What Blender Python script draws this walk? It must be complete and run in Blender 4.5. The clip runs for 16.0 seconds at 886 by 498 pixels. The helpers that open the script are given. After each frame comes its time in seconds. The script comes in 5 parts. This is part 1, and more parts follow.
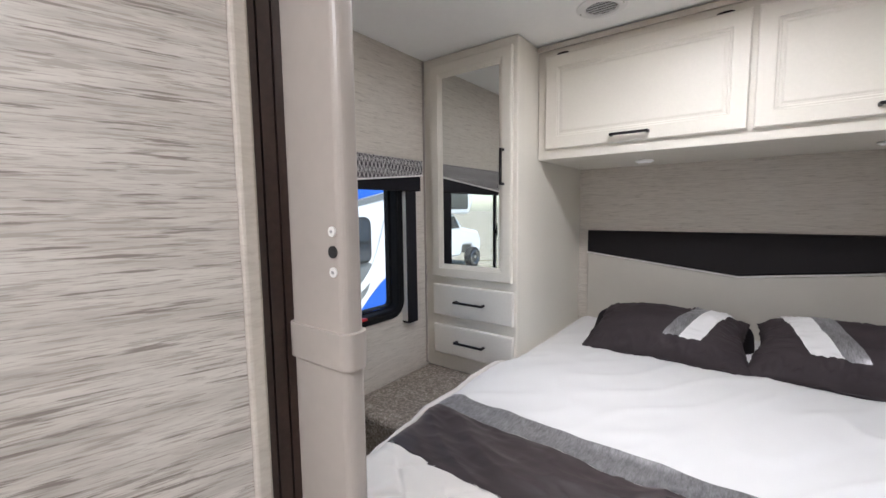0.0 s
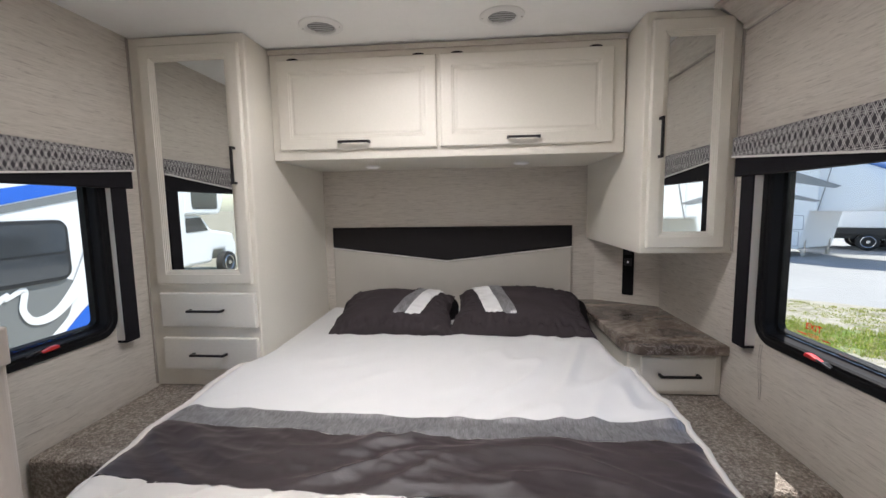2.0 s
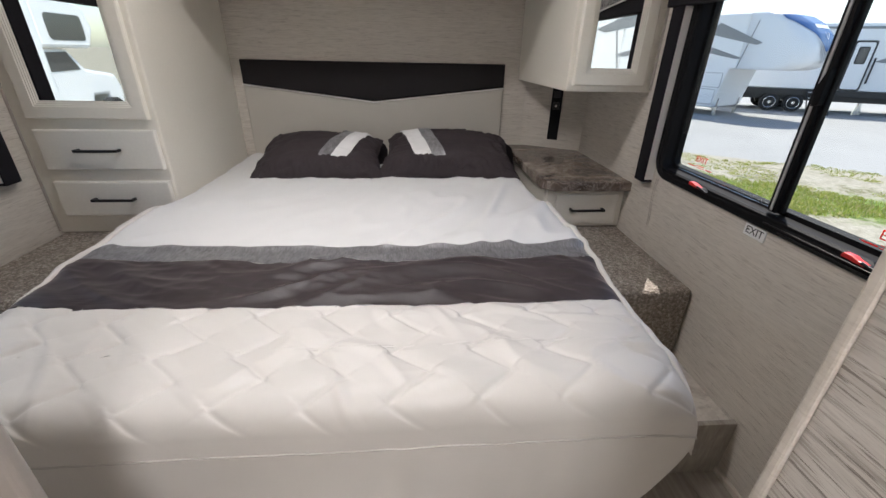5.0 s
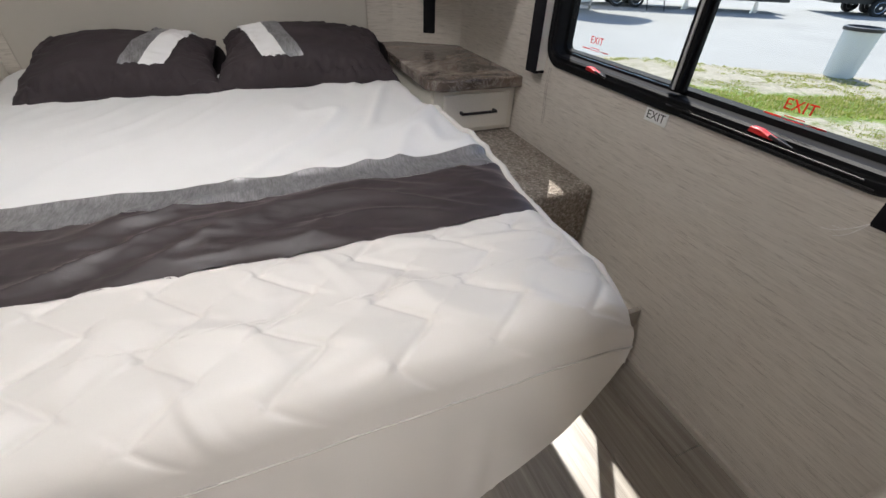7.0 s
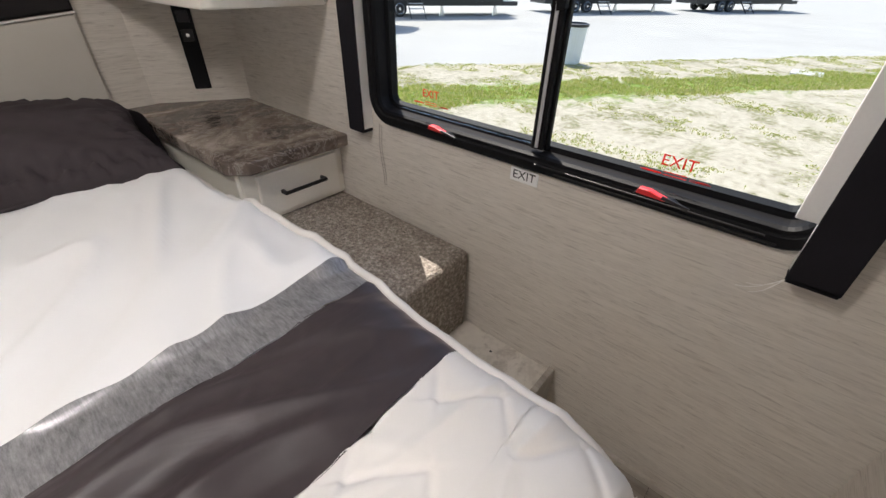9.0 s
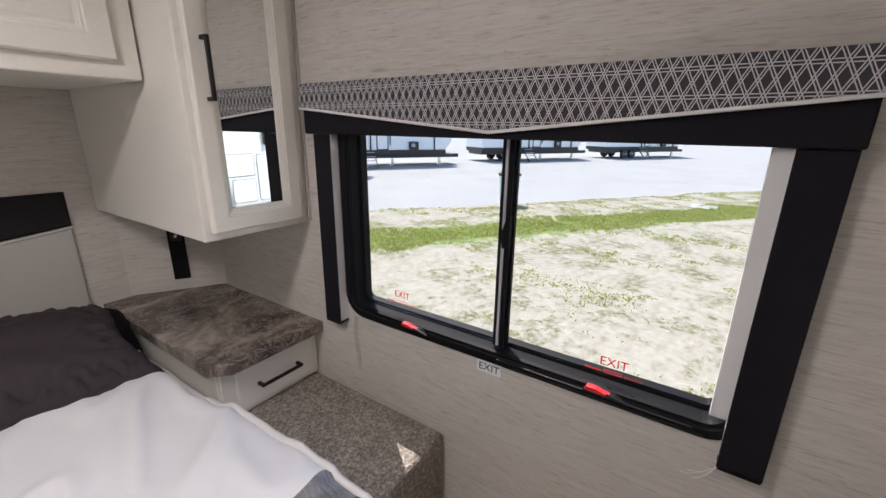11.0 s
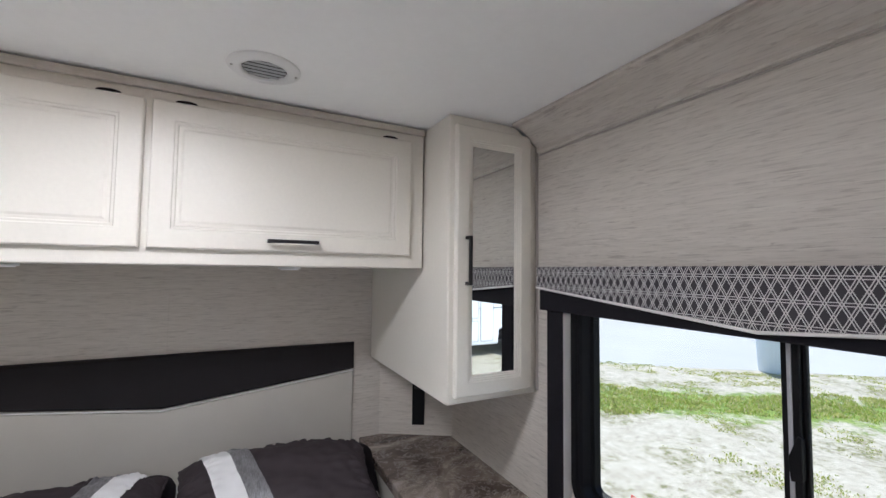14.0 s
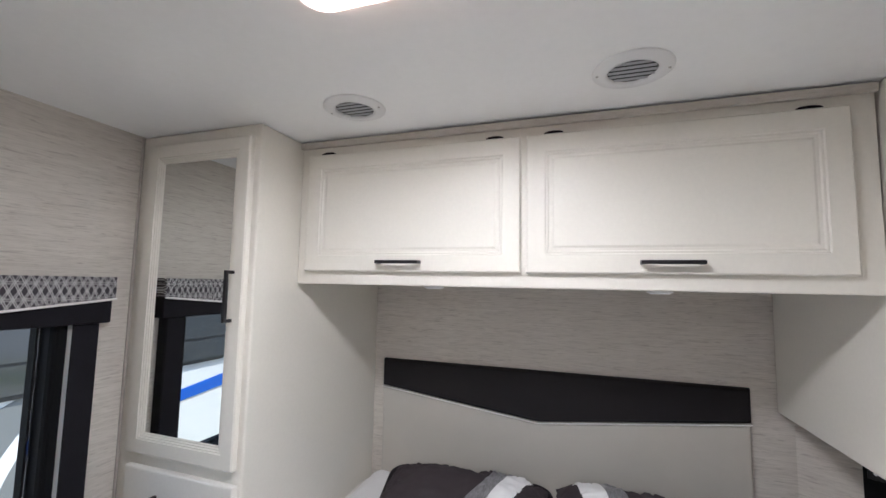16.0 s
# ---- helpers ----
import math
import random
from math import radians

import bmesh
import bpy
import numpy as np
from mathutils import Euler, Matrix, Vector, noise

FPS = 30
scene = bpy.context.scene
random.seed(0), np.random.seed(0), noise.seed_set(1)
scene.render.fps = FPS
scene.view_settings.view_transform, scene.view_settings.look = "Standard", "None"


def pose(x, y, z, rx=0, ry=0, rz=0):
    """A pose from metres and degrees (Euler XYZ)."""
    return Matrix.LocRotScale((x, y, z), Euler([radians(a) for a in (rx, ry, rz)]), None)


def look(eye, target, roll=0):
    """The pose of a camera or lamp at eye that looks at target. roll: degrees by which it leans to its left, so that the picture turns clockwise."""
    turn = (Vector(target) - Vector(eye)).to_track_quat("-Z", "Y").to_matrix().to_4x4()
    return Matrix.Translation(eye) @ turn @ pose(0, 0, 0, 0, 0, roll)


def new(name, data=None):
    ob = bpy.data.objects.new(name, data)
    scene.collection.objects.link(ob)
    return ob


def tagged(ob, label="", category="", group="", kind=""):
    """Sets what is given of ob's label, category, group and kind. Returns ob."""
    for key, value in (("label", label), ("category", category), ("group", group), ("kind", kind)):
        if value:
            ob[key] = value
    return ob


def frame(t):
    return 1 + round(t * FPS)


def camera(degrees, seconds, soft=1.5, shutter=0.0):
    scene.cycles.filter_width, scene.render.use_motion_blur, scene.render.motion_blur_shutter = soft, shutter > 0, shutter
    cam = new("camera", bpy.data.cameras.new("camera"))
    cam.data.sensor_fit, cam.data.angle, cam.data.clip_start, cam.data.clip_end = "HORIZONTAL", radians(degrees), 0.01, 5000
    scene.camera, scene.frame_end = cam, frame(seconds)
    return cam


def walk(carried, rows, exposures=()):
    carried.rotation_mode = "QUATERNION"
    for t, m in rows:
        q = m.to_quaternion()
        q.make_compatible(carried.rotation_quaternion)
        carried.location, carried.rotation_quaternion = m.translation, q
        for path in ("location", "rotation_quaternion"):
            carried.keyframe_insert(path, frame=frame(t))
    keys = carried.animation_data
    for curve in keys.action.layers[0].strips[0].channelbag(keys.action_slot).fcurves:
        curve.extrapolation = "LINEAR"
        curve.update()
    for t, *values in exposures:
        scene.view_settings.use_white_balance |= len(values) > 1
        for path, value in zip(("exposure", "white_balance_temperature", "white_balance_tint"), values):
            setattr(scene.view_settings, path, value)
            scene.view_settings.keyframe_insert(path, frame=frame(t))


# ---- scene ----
cam = camera(95.0, 16.0)
PATH = [
    (0, (0.03, 0.159, 1.249), (-1.166, 1.75, 1.059), -0.7),
    (0.3, (0.048, 0.171, 1.249), (-0.964, 1.887, 1.07), -0.7),
    (0.5, (0.081, 0.172, 1.252), (-0.822, 1.947, 1.067), -0.5),
    (0.8, (0.101, 0.17, 1.245), (-0.626, 2.025, 1.07), -0.5),
    (1, (0.13, 0.157, 1.246), (-0.496, 2.048, 1.065), -0.5),
    (1.5, (0.16, 0.122, 1.248), (-0.216, 2.077, 1.055), -0.6),
    (2, (0.182, 0.078, 1.248), (0.015, 2.06, 1.039), -0.9),
    (2.5, (0.171, 0.034, 1.252), (0.159, 2.018, 1.006), -1.0),
    (3, (0.151, -0.015, 1.244), (0.227, 1.961, 0.95), -0.7),
    (3.5, (0.16, -0.014, 1.238), (0.281, 1.945, 0.856), -0.3),
    (4, (0.165, 0.015, 1.212), (0.305, 1.942, 0.697), 0.3),
    (4.2, (0.177, 0.029, 1.205), (0.315, 1.936, 0.617), 0.7),
    (6.3, (0.226, 0.099, 1.092), (0.558, 1.706, -0.053), 2.3),
    (6.5, (0.237, 0.133, 1.078), (0.65, 1.711, -0.08), 2.9),
    (7, (0.236, 0.243, 1.08), (0.862, 1.726, -0.108), 2.3),
    (7.5, (0.226, 0.341, 1.074), (1.081, 1.706, -0.112), 2.2),
    (8, (0.249, 0.396, 1.07), (1.286, 1.639, -0.105), 2.2),
    (8.5, (0.29, 0.489, 1.086), (1.456, 1.624, -0.077), 1.4),
    (9, (0.359, 0.598, 1.138), (1.625, 1.656, 0.007), 1.4),
    (11.3, (0.274, 0.603, 1.383), (1.909, 1.661, 0.93), 0.2),
    (11.5, (0.263, 0.6, 1.398), (1.912, 1.67, 1.029), 0.2),
    (12, (0.241, 0.588, 1.429), (1.892, 1.7, 1.238), -0.1),
    (12.5, (0.227, 0.576, 1.438), (1.831, 1.771, 1.396), -0.1),
    (13, (0.212, 0.586, 1.447), (1.706, 1.916, 1.48), -0.3),
    (13.5, (0.2, 0.613, 1.458), (1.457, 2.167, 1.532), 0.0),
    (14, (0.235, 0.615, 1.458), (1.141, 2.395, 1.565), 0.7),
    (14.5, (0.197, 0.639, 1.472), (0.75, 2.557, 1.587), 0.8),
    (15, (0.188, 0.677, 1.47), (0.342, 2.666, 1.607), 1.0),
    (15.5, (0.186, 0.725, 1.465), (-0.062, 2.703, 1.626), 1.1),
    (16, (0.165, 0.745, 1.473), (-0.468, 2.634, 1.644), 1.1),
]
# seconds, stops, white balance
EXPOSURES = [(0.0, 1.08, 6060, 12), (0.6, 1.10, 6350, 12), (1.5, 1.04, 6300, 12), (3.5, 0.82, 6400, 12), (7.5, 0.84, 6350, 10), (9.0, 1.06, 6600, 12), (11.5, 0.92, 6200, 17), (12.6, 0.98, 5950, 18), (13.5, 1.00, 5850, 12), (16.0, 1.12, 5880, 12)]
walk(cam, [(t, look(eye, target, roll)) for t, eye, target, roll in PATH], EXPOSURES)

# ---- light ----
world = bpy.data.worlds.new("sky")
scene.world = world
world.use_nodes = True
SUN_WAY = Vector((-0.27, -0.38, -0.83)).normalized()
sky = world.node_tree.nodes.new("ShaderNodeTexSky")
sky.sky_type, sky.sun_disc = "NISHITA", False
sky.sun_elevation = math.asin(-SUN_WAY.z)
sky.sun_rotation = math.atan2(-SUN_WAY.x, -SUN_WAY.y)
background = world.node_tree.nodes["Background"]
background.inputs["Strength"].default_value = 0.15
world.node_tree.links.new(sky.outputs["Color"], background.inputs["Color"])
sun_data = bpy.data.lights.new("sun", "SUN")
sun_data.energy, sun_data.angle, sun_data.color = 3.9, radians(0.5), (1.0, 0.95, 0.87)
sun = new("sun", sun_data)
sun.matrix_basis = look((6, 8, 18), Vector((6, 8, 18)) + SUN_WAY)

# ---- materials ----


class Nodes:
    """A material's node tree with short ways to add nodes."""

    def __init__(self, name):
        self.mat = bpy.data.materials.new(name)
        self.mat.use_nodes = True
        self.tree = self.mat.node_tree
        self.bsdf = self.tree.nodes["Principled BSDF"]
        self.co = self.tree.nodes.new("ShaderNodeTexCoord").outputs["Object"]

    def link(self, a, b):
        self.tree.links.new(a, b)

    def put(self, socket, value):
        if hasattr(value, "is_output"):
            self.link(value, socket)
        else:
            socket.default_value = value

    def scaled(self, sx, sy, sz, turn=(0, 0, 0)):
        n = self.tree.nodes.new("ShaderNodeMapping")
        n.inputs["Scale"].default_value = (sx, sy, sz)
        n.inputs["Rotation"].default_value = turn
        self.link(self.co, n.inputs["Vector"])
        return n.outputs["Vector"]

    def noise(self, vec, scale=1.0, detail=4.0, rough=0.55, dist=0.0):
        n = self.tree.nodes.new("ShaderNodeTexNoise")
        n.inputs["Scale"].default_value, n.inputs["Detail"].default_value = scale, detail
        n.inputs["Roughness"].default_value, n.inputs["Distortion"].default_value = rough, dist
        self.link(vec, n.inputs["Vector"])
        return n.outputs["Fac"]

    def voronoi(self, vec, scale, out="Distance"):
        n = self.tree.nodes.new("ShaderNodeTexVoronoi")
        n.inputs["Scale"].default_value = scale
        self.link(vec, n.inputs["Vector"])
        return n.outputs[out]

    def math(self, op, a, b=0.0, c=0.0):
        n = self.tree.nodes.new("ShaderNodeMath")
        n.operation = op
        for s, v in zip(n.inputs, (a, b, c)):
            self.put(s, v)
        return n.outputs[0]

    def ramp(self, fac, stops):
        n = self.tree.nodes.new("ShaderNodeValToRGB")
        while len(n.color_ramp.elements) < len(stops):
            n.color_ramp.elements.new(0.5)
        for e, (p, c) in zip(n.color_ramp.elements, stops):
            e.position, e.color = p, (*c, 1) if len(c) == 3 else c
        self.link(fac, n.inputs["Fac"])
        return n.outputs["Color"]

    def mix(self, fac, a, b):
        n = self.tree.nodes.new("ShaderNodeMix")
        n.data_type = "RGBA"
        self.put(n.inputs[0], fac)
        self.put(n.inputs[6], (*a, 1) if isinstance(a, tuple) else a)
        self.put(n.inputs[7], (*b, 1) if isinstance(b, tuple) else b)
        return n.outputs[2]

    def bump(self, height, strength=0.3, dist=0.002):
        n = self.tree.nodes.new("ShaderNodeBump")
        n.inputs["Strength"].default_value, n.inputs["Distance"].default_value = strength, dist
        self.link(height, n.inputs["Height"])
        self.link(n.outputs["Normal"], self.bsdf.inputs["Normal"])

    def done(self, color=None, rough=None, metal=None, spec=None):
        for key, v in (("Base Color", color), ("Roughness", rough), ("Metallic", metal), ("Specular IOR Level", spec)):
            if v is not None:
                self.put(self.bsdf.inputs[key], (*v, 1) if isinstance(v, tuple) else v)
        return self.mat


def plain(name, color, rough=0.5, metal=0.0, vary=0.06, scale=30.0, relief=0.15, spec=0.5):
    """A nearly even surface with faint mottling at two scales and a fine grain."""
    n = Nodes(name)
    fine, broad = n.noise(n.co, scale * 8, 3), n.noise(n.co, scale * 0.12, 3)
    both = n.math("ADD", n.math("MULTIPLY", fine, 0.5), n.math("MULTIPLY", broad, 0.5))
    lo, hi = tuple(c * (1 - vary) for c in color), tuple(min(1, c * (1 + vary)) for c in color)
    n.bump(fine, relief, 0.0006)
    return n.done(n.ramp(both, [(0.3, lo), (0.7, hi)]), n.math("ADD", n.math("MULTIPLY", broad, 0.12), rough - 0.06), metal, spec)


def streaked(name, pale, mid, dark, along=(1, 1), strength=1.0, rough=0.55, amount=0.5, wavy=0.9):
    """Printed vinyl wall board with fine level streaks; along: how much the streaks are drawn out in x and in y."""
    n = Nodes(name)
    fx, fy = along
    long_ = n.noise(n.scaled(4.0 * fx, 4.0 * fy, 120), 1, 5, 0.65, wavy * 0.55)
    fine = n.noise(n.scaled(12 * fx, 12 * fy, 420), 1, 4, 0.62)
    short = n.noise(n.scaled(7.5 * fx, 7.5 * fy, 180), 1, 4, 0.68, wavy)
    cloud = n.noise(n.co, 1.7, 3)
    base = n.mix(n.ramp(long_, [(0.35, (0, 0, 0)), (0.65, (1, 1, 1))]), mid, pale)
    marks = n.ramp(short, [(0.35, (1, 1, 1)), (0.43, (0, 0, 0))])
    base = n.mix(n.math("MULTIPLY", marks, amount * strength), base, dark)
    base = n.mix(n.math("MULTIPLY", n.ramp(fine, [(0.36, (1, 1, 1)), (0.48, (0, 0, 0))]), 0.33 * strength), base, dark)
    base = n.mix(n.math("MULTIPLY", cloud, 0.18), base, mid)
    n.bump(fine, 0.15, 0.0005)
    return n.done(base, rough, 0.0, 0.35)


def weathered(name):
    """Printed weathered-board vinyl: pale ground crossed by long thin level cracks and finer grain."""
    n = Nodes(name)
    tone = n.noise(n.scaled(8, 8, 60), 1, 4, 0.6, 0.2)
    crack = n.noise(n.scaled(13, 13, 270), 1, 4, 0.62, 0.2)
    crack_b = n.noise(n.scaled(24, 24, 460), 1, 3, 0.6, 0.2)
    hair = n.noise(n.scaled(60, 60, 900), 1, 3, 0.6)
    cloud = n.noise(n.scaled(1.2, 1.2, 5), 1, 3)
    c = n.mix(n.ramp(tone, [(0.34, (0, 0, 0)), (0.64, (1, 1, 1))]), (0.40, 0.37, 0.335), (0.60, 0.565, 0.52))
    c = n.mix(n.math("MULTIPLY", n.ramp(crack_b, [(0.40, (1, 1, 1)), (0.47, (0, 0, 0))]), 0.62), c, (0.27, 0.235, 0.205))
    c = n.mix(n.math("MULTIPLY", n.ramp(crack, [(0.37, (1, 1, 1)), (0.425, (0, 0, 0))]), 0.85), c, (0.15, 0.125, 0.105))
    c = n.mix(n.math("MULTIPLY", n.ramp(crack, [(0.60, (0, 0, 0)), (0.68, (1, 1, 1))]), 0.5), c, (0.62, 0.585, 0.54))
    c = n.mix(n.math("MULTIPLY", n.ramp(hair, [(0.35, (1, 1, 1)), (0.48, (0, 0, 0))]), 0.35), c, (0.28, 0.245, 0.22))
    c = n.mix(n.math("MULTIPLY", cloud, 0.2), c, (0.50, 0.47, 0.43))
    n.bump(crack, 0.25, 0.0006)
    return n.done(c, 0.5, 0.0, 0.35)


MAT = {}
MAT["wall"] = streaked("streaked_wall_vinyl", (0.66, 0.615, 0.555), (0.575, 0.53, 0.475), (0.30, 0.26, 0.225), (1.7, 1.7), 1.0, 0.55, 0.52, 0.6)
MAT["board"] = weathered("weathered_board_vinyl")
MAT["cream"] = plain("cream_cabinet_foil", (0.755, 0.72, 0.645), 0.42, 0, 0.03, 12, 0.05)
MAT["drawer"] = plain("pale_drawer_foil", (0.77, 0.74, 0.68), 0.42, 0, 0.04, 14, 0.05)
MAT["ceiling"] = plain("white_ceiling_vinyl", (0.92, 0.92, 0.905), 0.6, 0, 0.02, 6, 0.08)
MAT["white_plastic"] = plain("white_plastic", (0.80, 0.80, 0.79), 0.35, 0, 0.02)
MAT["black_plastic"] = plain("black_plastic", (0.006, 0.006, 0.007), 0.55, 0, 0.2, 30, 0.1, 0.14)
MAT["black_metal"] = plain("black_metal", (0.016, 0.015, 0.016), 0.38, 0.3, 0.2)
MAT["black_fabric"] = plain("black_fabric", (0.013, 0.012, 0.015), 0.85, 0, 0.25, 120, 0.5, 0.15)
MAT["white_card"] = plain("white_board_edge", (0.76, 0.75, 0.73), 0.55, 0, 0.03)
MAT["taupe"] = plain("taupe_headboard_vinyl", (0.50, 0.47, 0.42), 0.55, 0, 0.04, 60, 0.3)
MAT["dark_vinyl"] = plain("dark_headboard_vinyl", (0.014, 0.012, 0.013), 0.6, 0, 0.15, 60, 0.3, 0.2)
MAT["dark_cotton"] = plain("charcoal_pillow_cotton", (0.046, 0.037, 0.040), 0.8, 0, 0.15, 90, 0.5, 0.2)
MAT["black_cotton"] = plain("black_pillow_cotton", (0.011, 0.009, 0.011), 0.85, 0, 0.15, 90, 0.5, 0.15)
MAT["white_cotton"] = plain("white_cotton", (0.775, 0.77, 0.768), 0.7, 0, 0.02, 70, 0.25)
MAT["white_satin"] = plain("white_satin_quilt", (0.735, 0.705, 0.67), 0.41, 0, 0.02, 70, 0.15)
MAT["piping"] = plain("white_piping", (0.74, 0.72, 0.70), 0.6, 0, 0.05)
MAT["post"] = plain("taupe_vinyl_post", (0.41, 0.37, 0.335), 0.36, 0, 0.04, 10, 0.05)
MAT["dark_gap"] = plain("dark_brown_vinyl", (0.065, 0.042, 0.034), 0.4, 0, 0.25, 20, 0.2)
MAT["trim"] = streaked("light_wood_trim", (0.60, 0.555, 0.495), (0.52, 0.475, 0.42), (0.35, 0.30, 0.25), (6, 6), 0.5)
MAT["vent_grey"] = plain("grey_vent_louvre", (0.42, 0.42, 0.43), 0.5, 0, 0.05)
MAT["stitch"] = plain("pale_stitch_line", (0.60, 0.575, 0.55), 0.7, 0, 0.05)
MAT["red"] = plain("red_plastic", (0.62, 0.02, 0.02), 0.35, 0, 0.05)


def ink(name, color):
    """Thin printed ink that lets light from behind shine through."""
    n = Nodes(name)
    t = n.tree
    add, tl = t.nodes.new("ShaderNodeMixShader"), t.nodes.new("ShaderNodeBsdfTranslucent")
    tl.inputs["Color"].default_value = (*color, 1)
    add.inputs[0].default_value = 0.65
    n.link(n.bsdf.outputs[0], add.inputs[1])
    n.link(tl.outputs[0], add.inputs[2])
    n.link(add.outputs[0], t.nodes["Material Output"].inputs[0])
    return n.done(color, 0.6)


MAT["red_ink"] = ink("red_ink", (0.80, 0.05, 0.04))
MAT["black_ink"] = plain("black_ink", (0.03, 0.03, 0.03), 0.6, 0, 0.05)
MAT["steel"] = plain("bright_steel", (0.62, 0.62, 0.62), 0.25, 1.0, 0.05)
MAT["dark_hole"] = plain("dark_inside", (0.02, 0.02, 0.02), 0.8, 0, 0.1)


def satin(name, color, rough):
    n = Nodes(name)
    w = n.noise(n.scaled(3, 9, 4), 1, 4, 0.6, 1.5)
    n.bump(w, 0.2, 0.01)
    n.bsdf.inputs["Sheen Weight"].default_value = 0.35
    n.bsdf.inputs["Sheen Tint"].default_value = (0.75, 0.60, 0.58, 1)
    n.bsdf.inputs["Sheen Roughness"].default_value = 0.4
    return n.done(n.ramp(w, [(0.3, tuple(c * 0.85 for c in color)), (0.7, tuple(c * 1.2 for c in color))]), rough, 0.0, 0.45)


MAT["dark_satin"] = satin("charcoal_satin", (0.034, 0.025, 0.027), 0.46)


def silver_cloth():
    n = Nodes("silver_woven_band")
    thread = n.noise(n.scaled(280, 48, 48), 1, 4, 0.75)
    patch = n.noise(n.scaled(60, 30, 30), 1, 3)
    c = n.ramp(n.math("ADD", n.math("MULTIPLY", thread, 0.65), n.math("MULTIPLY", patch, 0.35)), [(0.35, (0.14, 0.138, 0.145)), (0.66, (0.36, 0.355, 0.37))])
    n.bump(thread, 0.4, 0.001)
    return n.done(c, 0.38, 0.35)


MAT["silver"] = silver_cloth()


def carpet():
    n = Nodes("speckled_carpet")
    tuft = n.voronoi(n.co, 150)
    speck = n.noise(n.co, 95, 4, 0.75)
    broad = n.noise(n.co, 7, 3)
    c = n.ramp(n.math("ADD", n.math("MULTIPLY", speck, 0.85), n.math("MULTIPLY", broad, 0.15)), [(0.3, (0.13, 0.107, 0.09)), (0.5, (0.31, 0.27, 0.235)), (0.70, (0.66, 0.60, 0.53))])
    n.bump(n.math("ADD", tuft, speck), 0.9, 0.006)
    return n.done(c, 0.95, 0, 0.1)


MAT["carpet"] = carpet()


def marble():
    n = Nodes("brown_stone_laminate")
    flow = n.noise(n.scaled(3.2, 4.5, 4), 1.1, 6, 0.58, 1.3)
    vein = n.noise(n.co, 13, 6, 0.7, 2.2)
    c = n.ramp(flow, [(0.30, (0.052, 0.037, 0.030)), (0.45, (0.125, 0.096, 0.079)), (0.57, (0.235, 0.192, 0.158)), (0.75, (0.48, 0.42, 0.37))])
    c = n.mix(n.ramp(vein, [(0.50, (0, 0, 0)), (0.53, (0.5, 0.5, 0.5)), (0.57, (0, 0, 0))]), c, (0.50, 0.45, 0.41))
    return n.done(c, 0.22)


MAT["stone"] = marble()


def plank():
    n = Nodes("grey_wood_plank")
    info = n.tree.nodes.new("ShaderNodeObjectInfo")
    grain = n.noise(n.scaled(55, 2.2, 10), 1, 6, 0.65, 0.8)
    broad = n.noise(n.scaled(9, 1.5, 5), 1, 4)
    c = n.ramp(grain, [(0.3, (0.19, 0.165, 0.14)), (0.55, (0.36, 0.325, 0.285)), (0.75, (0.50, 0.46, 0.41))])
    c = n.mix(n.math("MULTIPLY", info.outputs["Random"], 0.4), c, (0.24, 0.21, 0.185))
    c = n.mix(n.math("MULTIPLY", broad, 0.3), c, (0.44, 0.405, 0.36))
    n.bump(grain, 0.12, 0.0006)
    return n.done(c, 0.28)


MAT["plank"] = plank()


ROW_Z = 1.455


def lattice():
    """Charcoal fabric with a woven lattice of pale lines round small rounded diamonds."""
    n = Nodes("lattice_fabric")
    sep = n.tree.nodes.new("ShaderNodeSeparateXYZ")
    n.link(n.co, sep.inputs[0])
    u = n.math("MULTIPLY", sep.outputs["Y"], 1 / 0.0213)
    v = n.math("MULTIPLY", n.math("SUBTRACT", sep.outputs["Z"], ROW_Z), 1 / 0.043)

    def tri(x):
        return n.math("ABSOLUTE", n.math("SUBTRACT", n.math("FRACT", x), 0.5))

    def band(x, centre, half):
        return n.math("LESS_THAN", n.math("ABSOLUTE", n.math("SUBTRACT", x, centre)), half)

    a, b = tri(n.math("ADD", u, v)), tri(n.math("SUBTRACT", u, v))
    row = tri(n.math("ADD", v, 0.5))
    mid = n.math("GREATER_THAN", tri(u), 0.22)
    diagonal = n.math("MAXIMUM", band(a, 0.105, 0.044), band(b, 0.105, 0.044))
    flat = n.math("MULTIPLY", band(row, 0.060, 0.020), mid)
    inside = n.math("MULTIPLY", n.math("LESS_THAN", row, 0.040), mid)
    line = n.math("MAXIMUM", n.math("MULTIPLY", diagonal, n.math("SUBTRACT", 1.0, inside)), flat)
    weave = n.noise(n.co, 600, 2)
    c = n.mix(line, (0.034, 0.030, 0.036), (0.60, 0.58, 0.57))
    c = n.mix(n.math("MULTIPLY", weave, 0.2), c, (0.08, 0.07, 0.08))
    n.bump(n.math("ADD", line, weave), 0.3, 0.0008)
    return n.done(c, 0.8)


MAT["lattice"] = lattice()


def mirror_glass():
    n = Nodes("mirror_glass")
    return n.done((0.86, 0.88, 0.87), 0.015, 1.0)


MAT["mirror"] = mirror_glass()


